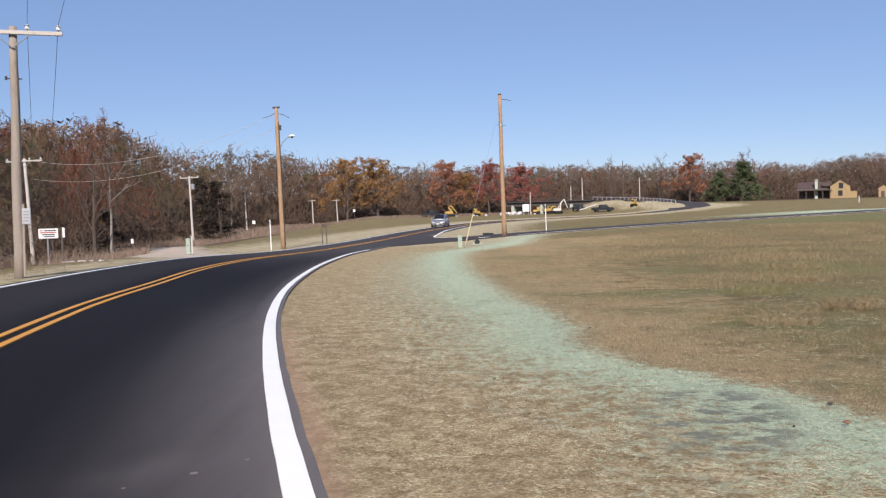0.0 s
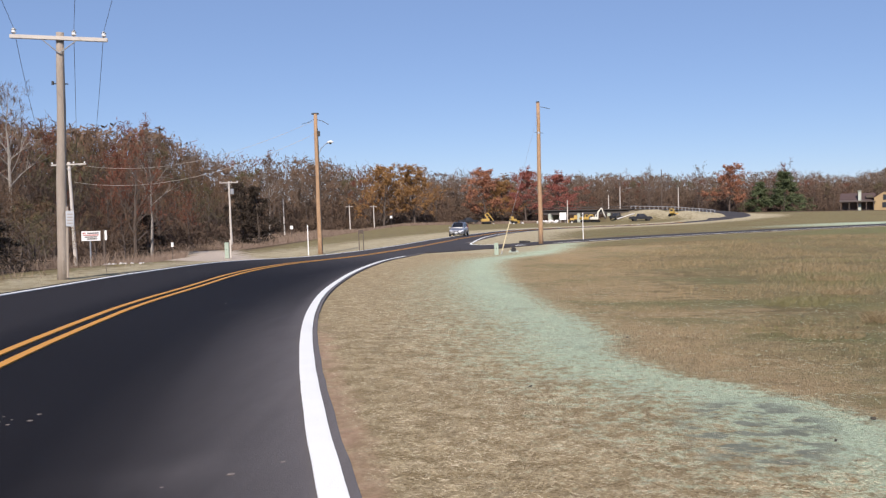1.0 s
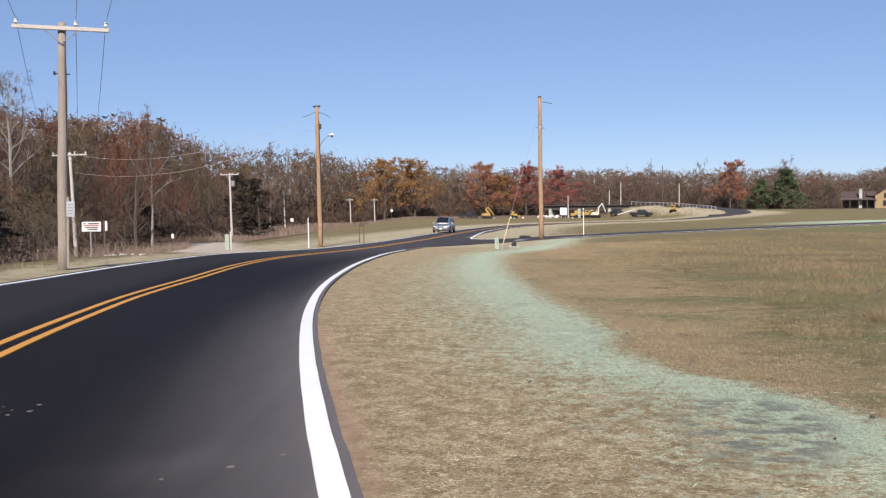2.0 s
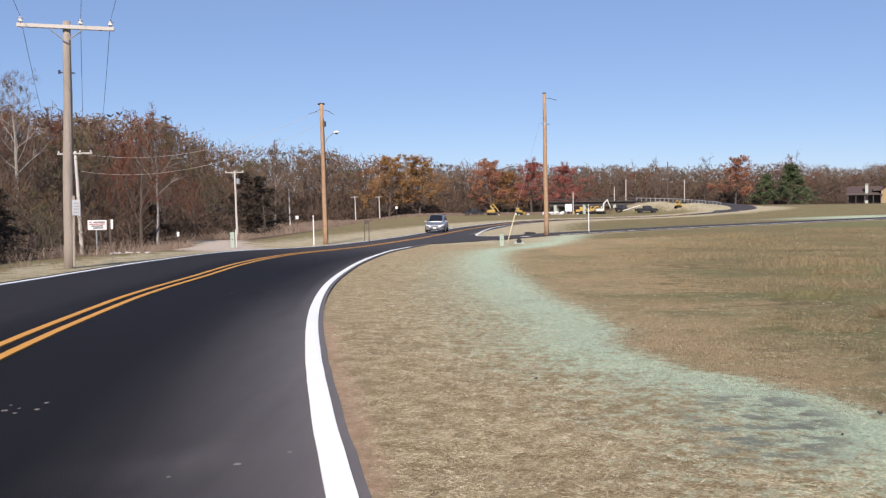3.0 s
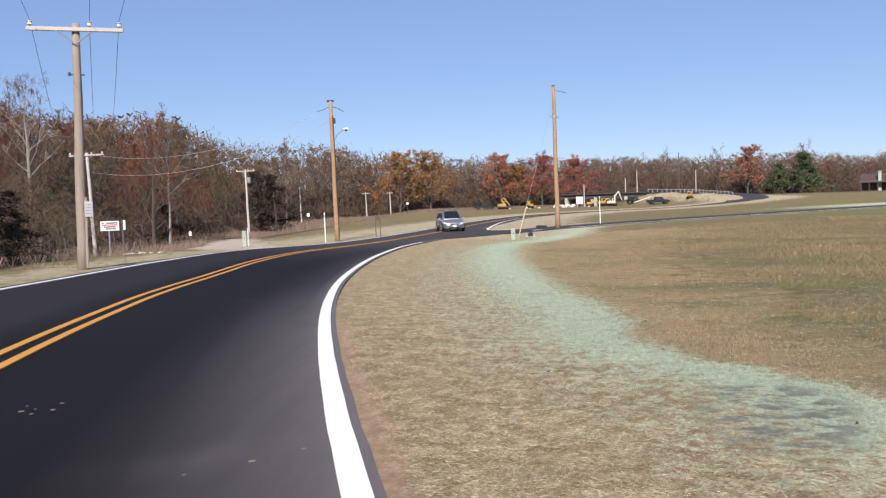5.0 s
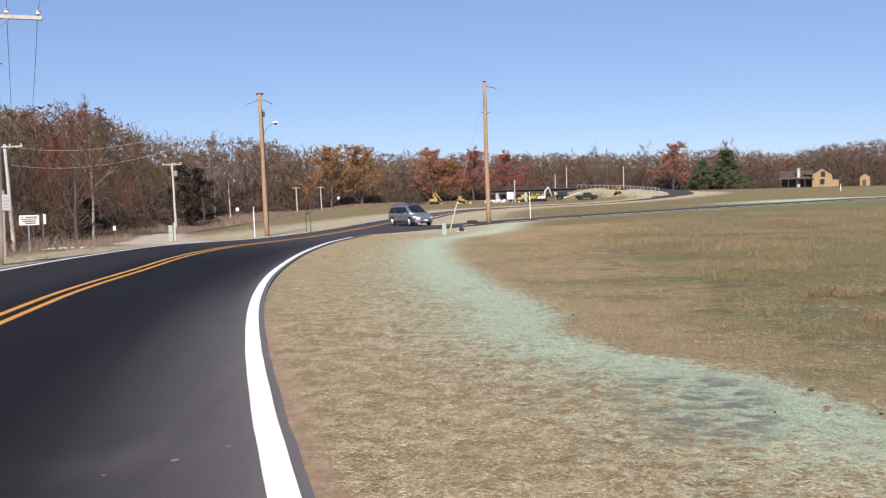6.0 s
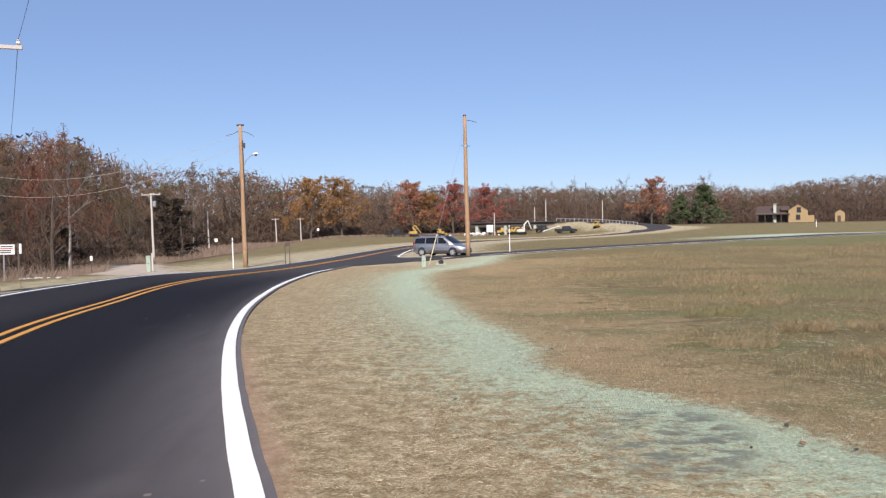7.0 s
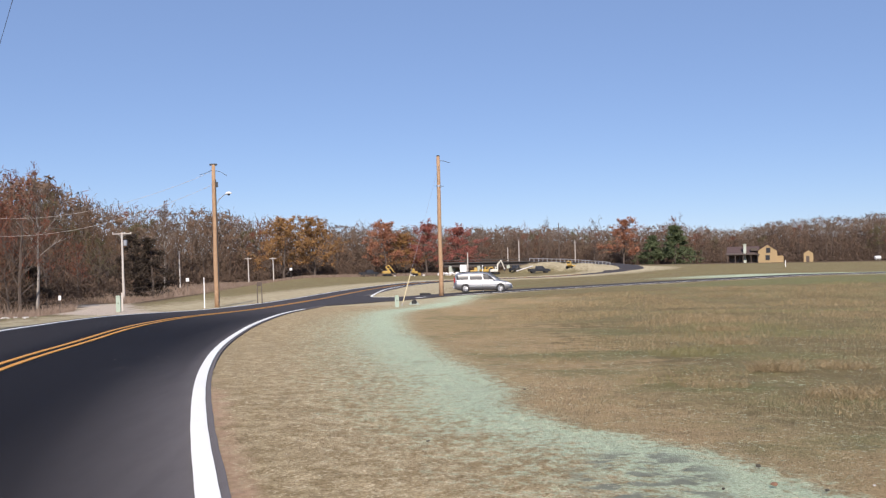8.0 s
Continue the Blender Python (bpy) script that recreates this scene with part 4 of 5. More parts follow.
LAMP_GLASS = plain("clear_lamp_glass", (0.75, 0.76, 0.78), (0.6, 0.61, 0.64), 14, 0.12)
RED_LAMP = plain("red_lamp_glass", (0.35, 0.02, 0.02), (0.25, 0.015, 0.015), 14, 0.15)

VAN_ROWS = [  # seconds, x, y, heading (0: along +x, counted anticlockwise)
    (0.0, 0.15, 119.0, -98), (0.5, -1.03, 115.2, -98), (1.0, -2.03, 110.8, -97), (1.5, -2.83, 105.5, -97), (2.2, -3.75, 97.5, -96),
    (3.0, -4.35, 89.4, -93), (3.5, -4.42, 84.4, -92), (4.2, -4.2, 79.4, -89), (4.8, -3.75, 77.1, -82), (5.3, -3.15, 76.1, -72), (5.5, -2.65, 75.8, -67),
    (6.0, -1.08, 75.4, -60), (6.5, 0.93, 75.2, -48), (7.0, 3.25, 75.0, -32), (7.5, 5.75, 75.2, -17), (8.0, 8.85, 75.7, -4)]


def loft(sections, close=True):
    """Faces through rows of points; every row has the same count."""
    bm = bmesh.new()
    rows = [[bm.verts.new(p) for p in s] for s in sections]
    for a, c in zip(rows[:-1], rows[1:]):
        for i in range(len(a) - 1):
            bm.faces.new((a[i], a[i + 1], c[i + 1], c[i]))
    if close:
        bm.faces.new(rows[0][::-1])
        bm.faces.new(rows[-1])
    return bm


def make_van():
    van = thing("van", 0, 117, "silver minivan with dark tinted windows and roof rails", "van")
    # lower body: stations along the length with half width, sill and shoulder height
    st = [(-2.50, 0.72, 0.38, 0.95), (-2.46, 0.86, 0.30, 1.02), (-2.2, 0.95, 0.26, 1.06), (-1.2, 0.98, 0.25, 1.05), (0.0, 0.98, 0.25, 1.03), (1.0, 0.98, 0.25, 1.02),
          (1.35, 0.97, 0.25, 1.02), (1.9, 0.94, 0.26, 0.94), (2.25, 0.87, 0.28, 0.84), (2.45, 0.74, 0.30, 0.72), (2.54, 0.56, 0.34, 0.62)]
    sec = []
    for x, w, lo, hi in st:
        mid = (lo + hi) / 2
        half = [(w * 0.86, lo), (w * 0.97, lo + 0.07), (w, mid), (w * 0.985, hi - 0.12), (w * 0.92, hi - 0.02), (w * 0.5, hi + 0.03)]
        sec.append([(x, -a, z) for a, z in half] + [(x, a, z) for a, z in half[::-1]] + [(x, -half[0][0], half[0][1])])
    body = part("body", loft(sec), SILVER, van, smooth=True)
    # cabin: roof and pillars
    st = [(-2.44, 0.80, 0.98, 0.72, 1.15), (-2.38, 0.82, 1.0, 0.70, 1.52), (-2.2, 0.86, 1.0, 0.70, 1.66), (-1.2, 0.90, 1.0, 0.72, 1.73), (0.0, 0.90, 1.0, 0.72, 1.73),
          (0.5, 0.89, 1.0, 0.70, 1.68), (1.0, 0.87, 1.0, 0.72, 1.38), (1.5, 0.84, 0.98, 0.78, 1.06)]
    sec = []
    for x, w, lo, r, hi in st:
        half = [(w, lo), ((w * 0.45 + r * 0.55), lo + (hi - lo) * 0.6), (r, hi - 0.05 * (hi > 1.2)), (r * 0.8, hi), (r * 0.3, hi + 0.02)]
        sec.append([(x, -a, z) for a, z in half] + [(x, a, z) for a, z in half[::-1]])
    part("cabin", loft(sec), SILVER, van, smooth=True)

    def side_point(x, f, s):
        xs = [q[0] for q in st]
        w, lo, r, hi = [np.interp(x, xs, [q[i] for q in st]) for i in (1, 2, 3, 4)]
        z = lo + (hi - 0.05 - lo) * f
        g = np.interp(f, [0, 0.6, 1], [w, w * 0.45 + r * 0.55, r])
        return (x, s * (g + 0.02), z)

    for s in (-1, 1):
        for corners in (((-2.28, 0.18), (-1.25, 0.14), (-1.25, 0.88), (-2.1, 0.86)), ((-1.17, 0.13), (-0.05, 0.12), (-0.05, 0.88), (-1.17, 0.88)),
                        ((0.03, 0.12), (1.12, 0.16), (0.85, 0.62), (0.42, 0.9), (0.03, 0.89))):
            xa, xb = min(c[0] for c in corners), max(c[0] for c in corners)
            lows = sorted(c for c in corners if c[1] < 0.3)
            highs = sorted(c for c in corners if c[1] >= 0.3)
            if len(highs) == 3:
                highs = [highs[0], highs[1], (1.02, 0.40), highs[2]][:2] + [(0.85, 0.62), (1.12, 0.17)]
            rows = []
            for k in range(9):
                x = xa + (xb - xa) * k / 8
                lo = np.interp(x, [c[0] for c in lows], [c[1] for c in lows])
                hi = max(lo + 0.01, np.interp(x, [c[0] for c in highs], [c[1] for c in highs]))
                rows.append([side_point(x, lo + (hi - lo) * j / 4, s) for j in range(5)])
            bm = loft(rows, False)
            part("side_window", bm, DARK_GLASS, van, "dark tinted side window")
        part("door_seam", joined(box(0.014, 0.02, 0.75, -0.02, s * 0.972, 0.66), box(0.014, 0.02, 0.7, -1.2, s * 0.97, 0.68), box(0.014, 0.02, 0.66, 1.12, s * 0.965, 0.64)), TRIM, van)
        part("rub_strip", box(2.6, 0.03, 0.06, -0.1, s * 0.985, 0.55, 0.01), STEEL, van)
        part("door_handle", joined(box(0.16, 0.04, 0.035, 0.16, s * 0.98, 0.88, 0.01), box(0.16, 0.04, 0.035, -1.0, s * 0.98, 0.88, 0.01)), SILVER, van)
        mirror = part("mirror", box(0.14, 0.22, 0.16, 1.0, s * 1.06, 1.1, 0.04), SILVER, van, "pale wing mirror")
        part("roof_rail", rod([(-2.05, s * 0.63, 1.69), (-1.9, s * 0.63, 1.78), (0.0, s * 0.63, 1.8), (0.2, s * 0.63, 1.72)], 0.025, 6), TRIM, van)
        part("headlight", loft([[(2.02, s * 0.94, 0.70), (2.02, s * 0.945, 0.86)], [(2.28, s * 0.868, 0.68), (2.26, s * 0.86, 0.83)], [(2.47, s * 0.70, 0.66), (2.43, s * 0.70, 0.76)], [(2.54, s * 0.5, 0.65), (2.5, s * 0.5, 0.72)]], False), LAMP_GLASS, van, "clear headlight")
        part("tail_light", box(0.1, 0.1, 0.5, -2.44, s * 0.80, 1.05, 0.03), RED_LAMP, van, "red tail light")
    # windscreen and rear window, a little proud of the cabin
    for name, pts in (("windscreen", [(1.47, -0.7, 1.10), (1.47, 0.7, 1.10), (0.56, 0.6, 1.67), (0.56, -0.6, 1.67)]), ("rear_window", [(-2.46, -0.62, 1.16), (-2.46, 0.62, 1.16), (-2.37, 0.56, 1.56), (-2.37, -0.56, 1.56)])):
        bm = bmesh.new()
        nrm = (Vector(pts[1]) - Vector(pts[0])).cross(Vector(pts[2]) - Vector(pts[1])).normalized()
        rows = []
        for k in range(7):
            f = k / 6
            a, c = Vector(pts[0]).lerp(Vector(pts[1]), f), Vector(pts[3]).lerp(Vector(pts[2]), f)
            bow = nrm * (0.035 + 0.05 * (1 - (2 * f - 1) ** 2))
            rows.append((a + bow, c + bow))
        v = [[bm.verts.new(p) for p in r] for r in rows]
        for a, c in zip(v[:-1], v[1:]):
            bm.faces.new((a[0], c[0], c[1], a[1]))
        part(name, bm, DARK_GLASS, van, "dark glass " + name.replace("_", " "))
    part("front_bumper", loft([[(2.3, -0.86, 0.30), (2.32, -0.87, 0.56)], [(2.52, -0.6, 0.28), (2.55, -0.6, 0.55)], [(2.6, 0, 0.27), (2.62, 0, 0.54)], [(2.52, 0.6, 0.28), (2.55, 0.6, 0.55)], [(2.3, 0.86, 0.30), (2.32, 0.87, 0.56)]], False), SILVER, van, smooth=True)
    grille = part("grille", box(0.06, 0.8, 0.12, 2.55, 0, 0.62, 0.03), TRIM, van, "dark slotted grille")
    for k in range(2):
        part("grille_bar", box(0.02, 0.76, 0.02, 2.585, 0, 0.595 + 0.05 * k, 0.005), ALLOY, grille)
    part("air_intake", box(0.05, 1.0, 0.1, 2.595, 0, 0.36, 0.02), TRIM, van)
    part("number_plate", box(0.015, 0.31, 0.15, 2.635, 0, 0.47, 0.004), WHITE_SHEET, van)
    part("rear_bumper", box(0.16, 1.66, 0.26, -2.5, 0, 0.48, 0.06), SILVER, van)
    part("underbody", box(4.4, 1.6, 0.14, 0, 0, 0.27, 0.02), TRIM, van)
    wheels = []
    for wx in (-1.52, 1.52):
        for s in (-1, 1):
            bm = bmesh.new()
            bmesh.ops.create_cone(bm, cap_ends=True, segments=24, radius1=0.40, radius2=0.40, depth=0.02)
            bmesh.ops.transform(bm, matrix=pose(wx, s * 0.975, 0.38, 90, 0, 0), verts=bm.verts)
            part("wheel_arch", bm, TRIM, van)
            hub = new("wheel")
            hub.empty_display_size = 0.1
            hub.parent = van
            hub.matrix_basis = pose(wx, s * 0.92, 0.34)
            wheels.append(hub)
            prof = [(0.22, -0.1), (0.31, -0.11), (0.335, -0.08), (0.34, 0.0), (0.335, 0.08), (0.31, 0.11), (0.22, 0.1)]
            bm = bmesh.new()
            rings = [[bm.verts.new((r * math.cos(a), z, r * math.sin(a))) for r, z in prof] for a in (2 * math.pi * k / 28 for k in range(28))]
            for k in range(28):
                for i in range(len(prof) - 1):
                    bm.faces.new((rings[k][i], rings[k][i + 1], rings[(k + 1) % 28][i + 1], rings[(k + 1) % 28][i]))
            part("tyre", bm, RUBBER, hub, smooth=True)
            spokes = [rod([(0, s * 0.085, 0), (0.215 * math.cos(a), s * 0.09, 0.215 * math.sin(a))], [0.045, 0.03], 6) for a in (2 * math.pi * k / 7 for k in range(7))]
            rim = [rod([(0.215 * math.cos(2 * math.pi * k / 16), s * 0.085, 0.215 * math.sin(2 * math.pi * k / 16)), (0.215 * math.cos(2 * math.pi * (k + 1) / 16), s * 0.085, 0.215 * math.sin(2 * math.pi * (k + 1) / 16))], 0.022, 5) for k in range(16)]
            part("rim", joined(*spokes, *rim, rod([(0, s * 0.06, 0), (0, s * 0.11, 0)], 0.06, 10)), ALLOY, hub)
            part("hub_back", rod([(0, -0.05, 0), (0, 0.05, 0)], 0.215, 18), TRIM, hub)
    return van, wheels


VAN, WHEELS = make_van()
VAN.scale = (0.955, 0.955, 0.955)


TRIM_BLACK = plain("black_rubber", (0.015, 0.015, 0.016), (0.03, 0.03, 0.03), 6, 0.8)
DARK_GLASS_FAR = plain("dark_window_glass", (0.015, 0.016, 0.02), (0.03, 0.032, 0.036), 3, 0.35)


# ---- straw, grass and tufts ----
STRAW = varied("loose_straw", [(0.26, 0.19, 0.105), (0.46, 0.365, 0.22), (0.92, 0.82, 0.58), (0.40, 0.31, 0.18), (0.15, 0.11, 0.06)], 0.7)
DRY_GRASS = varied("dry_grass", [(0.17, 0.125, 0.063), (0.285, 0.212, 0.115), (0.22, 0.162, 0.083), (0.41, 0.315, 0.185), (0.135, 0.10, 0.05)], 0.8)
GREEN_GRASS = varied("green_grass", [(0.13, 0.125, 0.05), (0.20, 0.18, 0.08), (0.16, 0.15, 0.062), (0.26, 0.215, 0.11)], 0.8)
PALE_MULCH = varied("hydroseed_fibres", [(0.42, 0.48, 0.32), (0.54, 0.61, 0.42), (0.50, 0.50, 0.34), (0.74, 0.79, 0.60)], 0.85)


def soil(x, y):
    """Height of the trodden ground, with its small relief."""
    z = ground_z(x, y) - 0.05
    dm, _ = dist_to(main_line, x, y)
    off = sm(4.3, 6.0, dm)
    z = z + 0.042 * (1 - off) * (1 - sm(14, 22, y))
    rel = np.array([0.05 * noise.noise((a * 0.5, b * 0.5, 0)) + 0.022 * noise.noise((a * 2.3, b * 2.3, 4)) + 0.012 * noise.noise((a * 6, b * 6, 9)) for a, b in zip(x, y)])
    return z + off * rel


def edge_x(y):
    return np.interp(y, BEND[:, 1], BEND[:, 0]) + 0.22


def scatter(n, seed, ymax, power):
    """Points on the verge and in the field, denser near the viewer."""
    r = np.random.default_rng(seed)
    y = 3.0 + (ymax - 3.0) * r.uniform(0, 1, n) ** power
    x = r.uniform(-0.75, 0.75, n) * (y + 1.5)
    return r, x, y


def blades(p, height, width, r, lean=0.5):
    """Bent grass blades: two quads each, from points p."""
    n = len(p)
    a = r.uniform(0, 2 * np.pi, n)
    side = np.stack([np.cos(a), np.sin(a), 0 * a], -1) * np.reshape(width, (-1, 1))
    b = r.uniform(0, 2 * np.pi, n)
    tip = np.stack([np.cos(b) * lean, np.sin(b) * lean, 1 + 0 * b], -1) * np.reshape(height, (-1, 1)) * r.uniform(0.6, 1.2, (n, 1))
    mid = tip * [0.35, 0.35, 0.6]
    v = np.stack([p - side, p + side, p + mid + side * 0.8, p + mid - side * 0.8, p + tip + side * 0.15, p + tip - side * 0.15], 1).reshape(-1, 3)
    k = np.arange(n)[:, None] * 6
    return v, np.concatenate([k + [0, 1, 2, 3], k + [3, 2, 4, 5]])


def make_straw():
    # straw lies on the verge, thins into the green strip
    r, x, y = scatter(400000, 31, 36, 2.0)
    xl, xr = np.interp(y, *EDGE_L), np.interp(y, *EDGE_R)
    keep = (x > edge_x(y) - 0.08 + 0.35 * r.uniform(0, 1, len(x)) ** 2) & (r.uniform(0, 1, len(x)) < np.where(x < xr, 1.0 - 0.6 * sm(0.1, 0.8, (x - xl) / np.maximum(xr - xl, 0.3)), 0.15) * (1 - 0.85 * sm(12, 34, y)) * (0.45 + 0.75 * sm(-0.35, 0.4, np.array([noise.noise((a * 1.1, b * 1.1, 13)) for a, b in zip(x, y)]))))
    wet = np.hypot((x - 1.98 - 0.2 * (y - 6.5)) / 0.62, (y - 6.5) / 1.3) < 1
    keep &= ~wet | (r.uniform(0, 1, len(x)) < 0.15)
    x, y = x[keep], y[keep]
    n = len(x)
    a = r.uniform(-1.6, 1.6, n)
    tilt = r.normal(0, 0.16, n)
    L = r.uniform(0.007, 0.024, n) * (1 + 1.2 * (r.uniform(0, 1, n) > 0.96)) * (1 + 0.02 * y)
    d = np.stack([np.cos(a) * np.cos(tilt), np.sin(a) * np.cos(tilt), np.sin(tilt)], -1) * L[:, None]
    p = np.c_[x, y, soil(x, y) + 0.006 + np.abs(d[:, 2]) * 0.7]
    w = r.uniform(0.0005, 0.0010, n) * (1 + 0.05 * y)
    v, f = prisms(p - d, p + d, w, w * 0.7, 3)
    xl, xr = np.interp(y, *EDGE_L), np.interp(y, *EDGE_R)
    pale = r.uniform(0, 1, n) < 0.85 * sm(0.15, 0.95, (x - xl) / np.maximum(xr - xl, 0.3))
    f = f.reshape(n, 3, 4)
    for name, mask, mat, lab in (("straw_mulch", ~pale, STRAW, "loose dry straw strewn over the verge"), ("hydroseed_mulch", pale, PALE_MULCH, "pale green fibres of sprayed hydroseed mulch")):
        ff = f[mask].reshape(-1, 4)
        used, inv = np.unique(ff, return_inverse=True)
        tagged(quads_of(name, v[used], inv.reshape(-1, 4), mat), lab, "mulch", kind="stuff")


def make_field_grass():
    r, x, y = scatter(340000, 51, 66, 1.5)
    xr = np.interp(y, *EDGE_R)
    tall = sm(0.3, 9, x - xr) * sm(10, 30, y)
    big = np.array([noise.noise((a * 0.22, b * 0.22, 2)) for a, b in zip(x, y)])
    keep = (x > xr + 0.15 * r.normal(size=len(x))) & (r.uniform(0, 1, len(x)) < 0.35 + 0.9 * sm(-0.3, 0.4, big))
    ds, _ = dist_to(side_line, x, y)
    keep &= ds > 4.5
    x, y, tall, big = x[keep], y[keep], tall[keep], big[keep]
    z = ground_z(x, y) - 0.05
    h = (0.03 + 0.09 * tall) * (0.55 + 0.8 * sm(-0.4, 0.5, big))
    wd = 0.0010 + 0.00011 * y
    lush = lushness(x, y) + 0.3 * np.array([noise.noise((a * 0.3 + 9, b * 0.5, 5)) for a, b in zip(x, y)])
    green = lush + 0.12 * r.normal(size=len(x)) > 0.36
    for name, m, mat, lab in (("dry_grass", ~green, DRY_GRASS, "tall dry tan grass of the field"), ("green_grass", green, GREEN_GRASS, "patches of green grass in the field")):
        v, f = blades(np.c_[x, y, z][m], (h * np.where(green, 0.5, 1.0))[m], wd[m], r, 0.55)
        tagged(quads_of(name, v, f, mat), lab, "grass", kind="stuff")


def make_tuft(x, y, h, n, seed, mat, label, wide=0.35, name="grass_tuft"):
    r, n = np.random.default_rng(seed), 3 * n
    t = thing(name, x, y, label, "grass tuft", z=gz(x, y) - 0.03, group="tufts of grass")
    a, d = r.uniform(0, 6.28, n), wide * np.sqrt(r.uniform(0, 1, n))
    p = np.c_[np.cos(a) * d, np.sin(a) * d * 0.8, 0 * a]
    v, f = blades(p, 0.6 * h * r.uniform(0.3, 1.15, n), 0.0018 + 0.00006 * y, r, 1.5)
    tagged(quads_of("foliage", v, f, mat, t), kind="stuff")


make_straw()
make_field_grass()
for k, (x, y, h, n, mat, wide) in enumerate(((6.3, 14.0, 0.34, 260, DRY_GRASS, 0.45), (7.6, 14.3, 0.22, 200, DRY_GRASS, 0.5), (5.7, 10.6, 0.2, 300, DRY_GRASS, 0.5), (4.5, 11.9, 0.16, 220, DRY_GRASS, 0.5),
                                             (6.0, 17.5, 0.22, 240, GREEN_GRASS, 0.7), (4.2, 12.6, 0.1, 180, GREEN_GRASS, 0.6), (8.4, 21.0, 0.3, 240, DRY_GRASS, 0.6), (3.4, 16.5, 0.14, 220, DRY_GRASS, 0.8), (10.5, 27, 0.4, 240, DRY_GRASS, 0.8),
                                             (5.0, 13.9, 0.12, 200, DRY_GRASS, 0.9), (7.0, 18.8, 0.2, 240, GREEN_GRASS, 0.9))):
    make_tuft(x, y, h, n, 60 + k, mat, "low tangled tuft of dry grass in the field" if mat is DRY_GRASS else "low patch of green grass in the field", wide)


CLOD = plain("dry_clay", (0.20, 0.10, 0.06), (0.34, 0.19, 0.12), 20, 0.95, bump=0.01)
DARK_CLOD = plain("dark_soil", (0.05, 0.045, 0.035), (0.11, 0.09, 0.07), 20, 0.95, bump=0.01)
CONCRETE_DUST = plain("dried_mud", (0.16, 0.13, 0.115), (0.27, 0.23, 0.20), 20, 0.95, bump=0.004)
STONE = plain("pale_rubble_stone", (0.58, 0.56, 0.53), (0.75, 0.73, 0.70), 6, 0.9, bump=0.02)


def make_lump(name, x, y, s, mat, label, category, seed, squash=0.6, z=None):
    bm = bmesh.new()
    bmesh.ops.create_icosphere(bm, subdivisions=2, radius=s)
    for v in bm.verts:
        q = v.co.normalized()
        v.co *= 0.75 + 0.5 * noise.noise(q * 1.8 + Vector((seed, 0, 0)))
        v.co.z *= squash
    ob = part(name, bm, mat)
    ob.matrix_basis = pose(x, y, (gz(x, y) - 0.05 if z is None else z) + s * squash * 0.55, 0, 0, seed * 40)
    tagged(ob, label, category)


for k, (x, y, s, m) in enumerate(((0.47, 8.25, 0.06, DARK_CLOD), (2.78, 6.2, 0.065, CLOD), (2.92, 6.8, 0.06, DARK_CLOD), (2.39, 6.14, 0.035, DARK_CLOD), (3.06, 6.0, 0.045, DARK_CLOD), (3.45, 6.1, 0.03, STONE), (1.3, 6.9, 0.02, DARK_CLOD), (-0.15, 6.6, 0.03, DARK_CLOD), (1.97, 12.03, 0.06, DARK_CLOD), (2.03, 14.72, 0.05, DARK_CLOD))):
    make_lump("clod", x, y, s * 0.45, m, "small crumbled clod of soil on the verge", "clod", k)
for k, (x, y) in enumerate(((-3.75, 6.97), (-3.56, 6.67), (-3.69, 6.77), (-3.62, 6.85), (-3.5, 7.05), (-3.45, 6.8), (-3.8, 6.6), (-1.22, 5.52), (-1.47, 5.25), (-1.8, 5.0), (-5.66, 21.08), (-5.57, 19.9), (-5.3, 20.4), (-5.0, 20.7), (-4.8, 20.5))):
    make_lump("dirt_crumb", x, y, 0.016 + 0.007 * (k % 3), CONCRETE_DUST, "flat smear of dried pale mud on the asphalt", "dirt", 140 + k, 0.16, gz(x, y))
for k in range(16):
    r = random.Random(k)
    x, y = -17.6 + r.uniform(-1.2, 1.3), 44.5 + r.uniform(-0.8, 0.8)
    make_lump("rubble_stone", x, y, r.uniform(0.05, 0.12), STONE, "pale lump of rubble beside the road", "rubble", 20 + k)
for k in range(26):
    r = random.Random(90 + k)
    y = r.uniform(4.6, 11)
    make_lump("road_crumb", float(edge_x(np.array([y]))[0]) + r.uniform(-0.1, 0.5), y, r.uniform(0.008, 0.02), CLOD if k % 3 else STONE, "small crumb of clay by the road edge", "pebble", 50 + k)


# ---- roadside furniture ----
def make_marker_post(x, y, h, label, mat=WHITE_SHEET, lean=(0, -0.8), w=0.065):
    t = thing("marker_post", x, y, label, "post", lean=lean, group="marker posts")
    part("post", box(w, 0.04, h + 0.3, 0, 0, h / 2 - 0.15, 0.01), mat, t)
    part("cap", box(w * 1.05, 0.05, 0.06, 0, 0, h, 0.012), mat, t)
    part("reflector", box(w * 0.7, 0.012, 0.14, 0, -0.026, h - 0.18, 0.004), STEEL, t)


make_marker_post(-11.24, 60.56, 1.95, "slim white plastic marker post by the road")
make_marker_post(9.05, 76.9, 2.25, "slim white sign post by the side road")
make_marker_post(88, 190, 1.4, "white marker post far off in the field", w=0.14)


def make_cabinet(x, y, h, w, label):
    t = thing("utility_pedestal", x, y, label, "utility box", lean=(0, -1))
    part("body", box(w, w * 0.8, h, 0, 0, h / 2 - 0.05, 0.02), PALE_GREEN, t)
    part("lid", box(w * 1.1, w * 0.9, h * 0.14, 0, 0, h - 0.02, 0.03), PALE_GREEN, t)
    part("lock", box(0.05, 0.02, 0.07, 0, -w * 0.4 - 0.01, h * 0.55, 0.005), DARK_METAL, t)
    return t


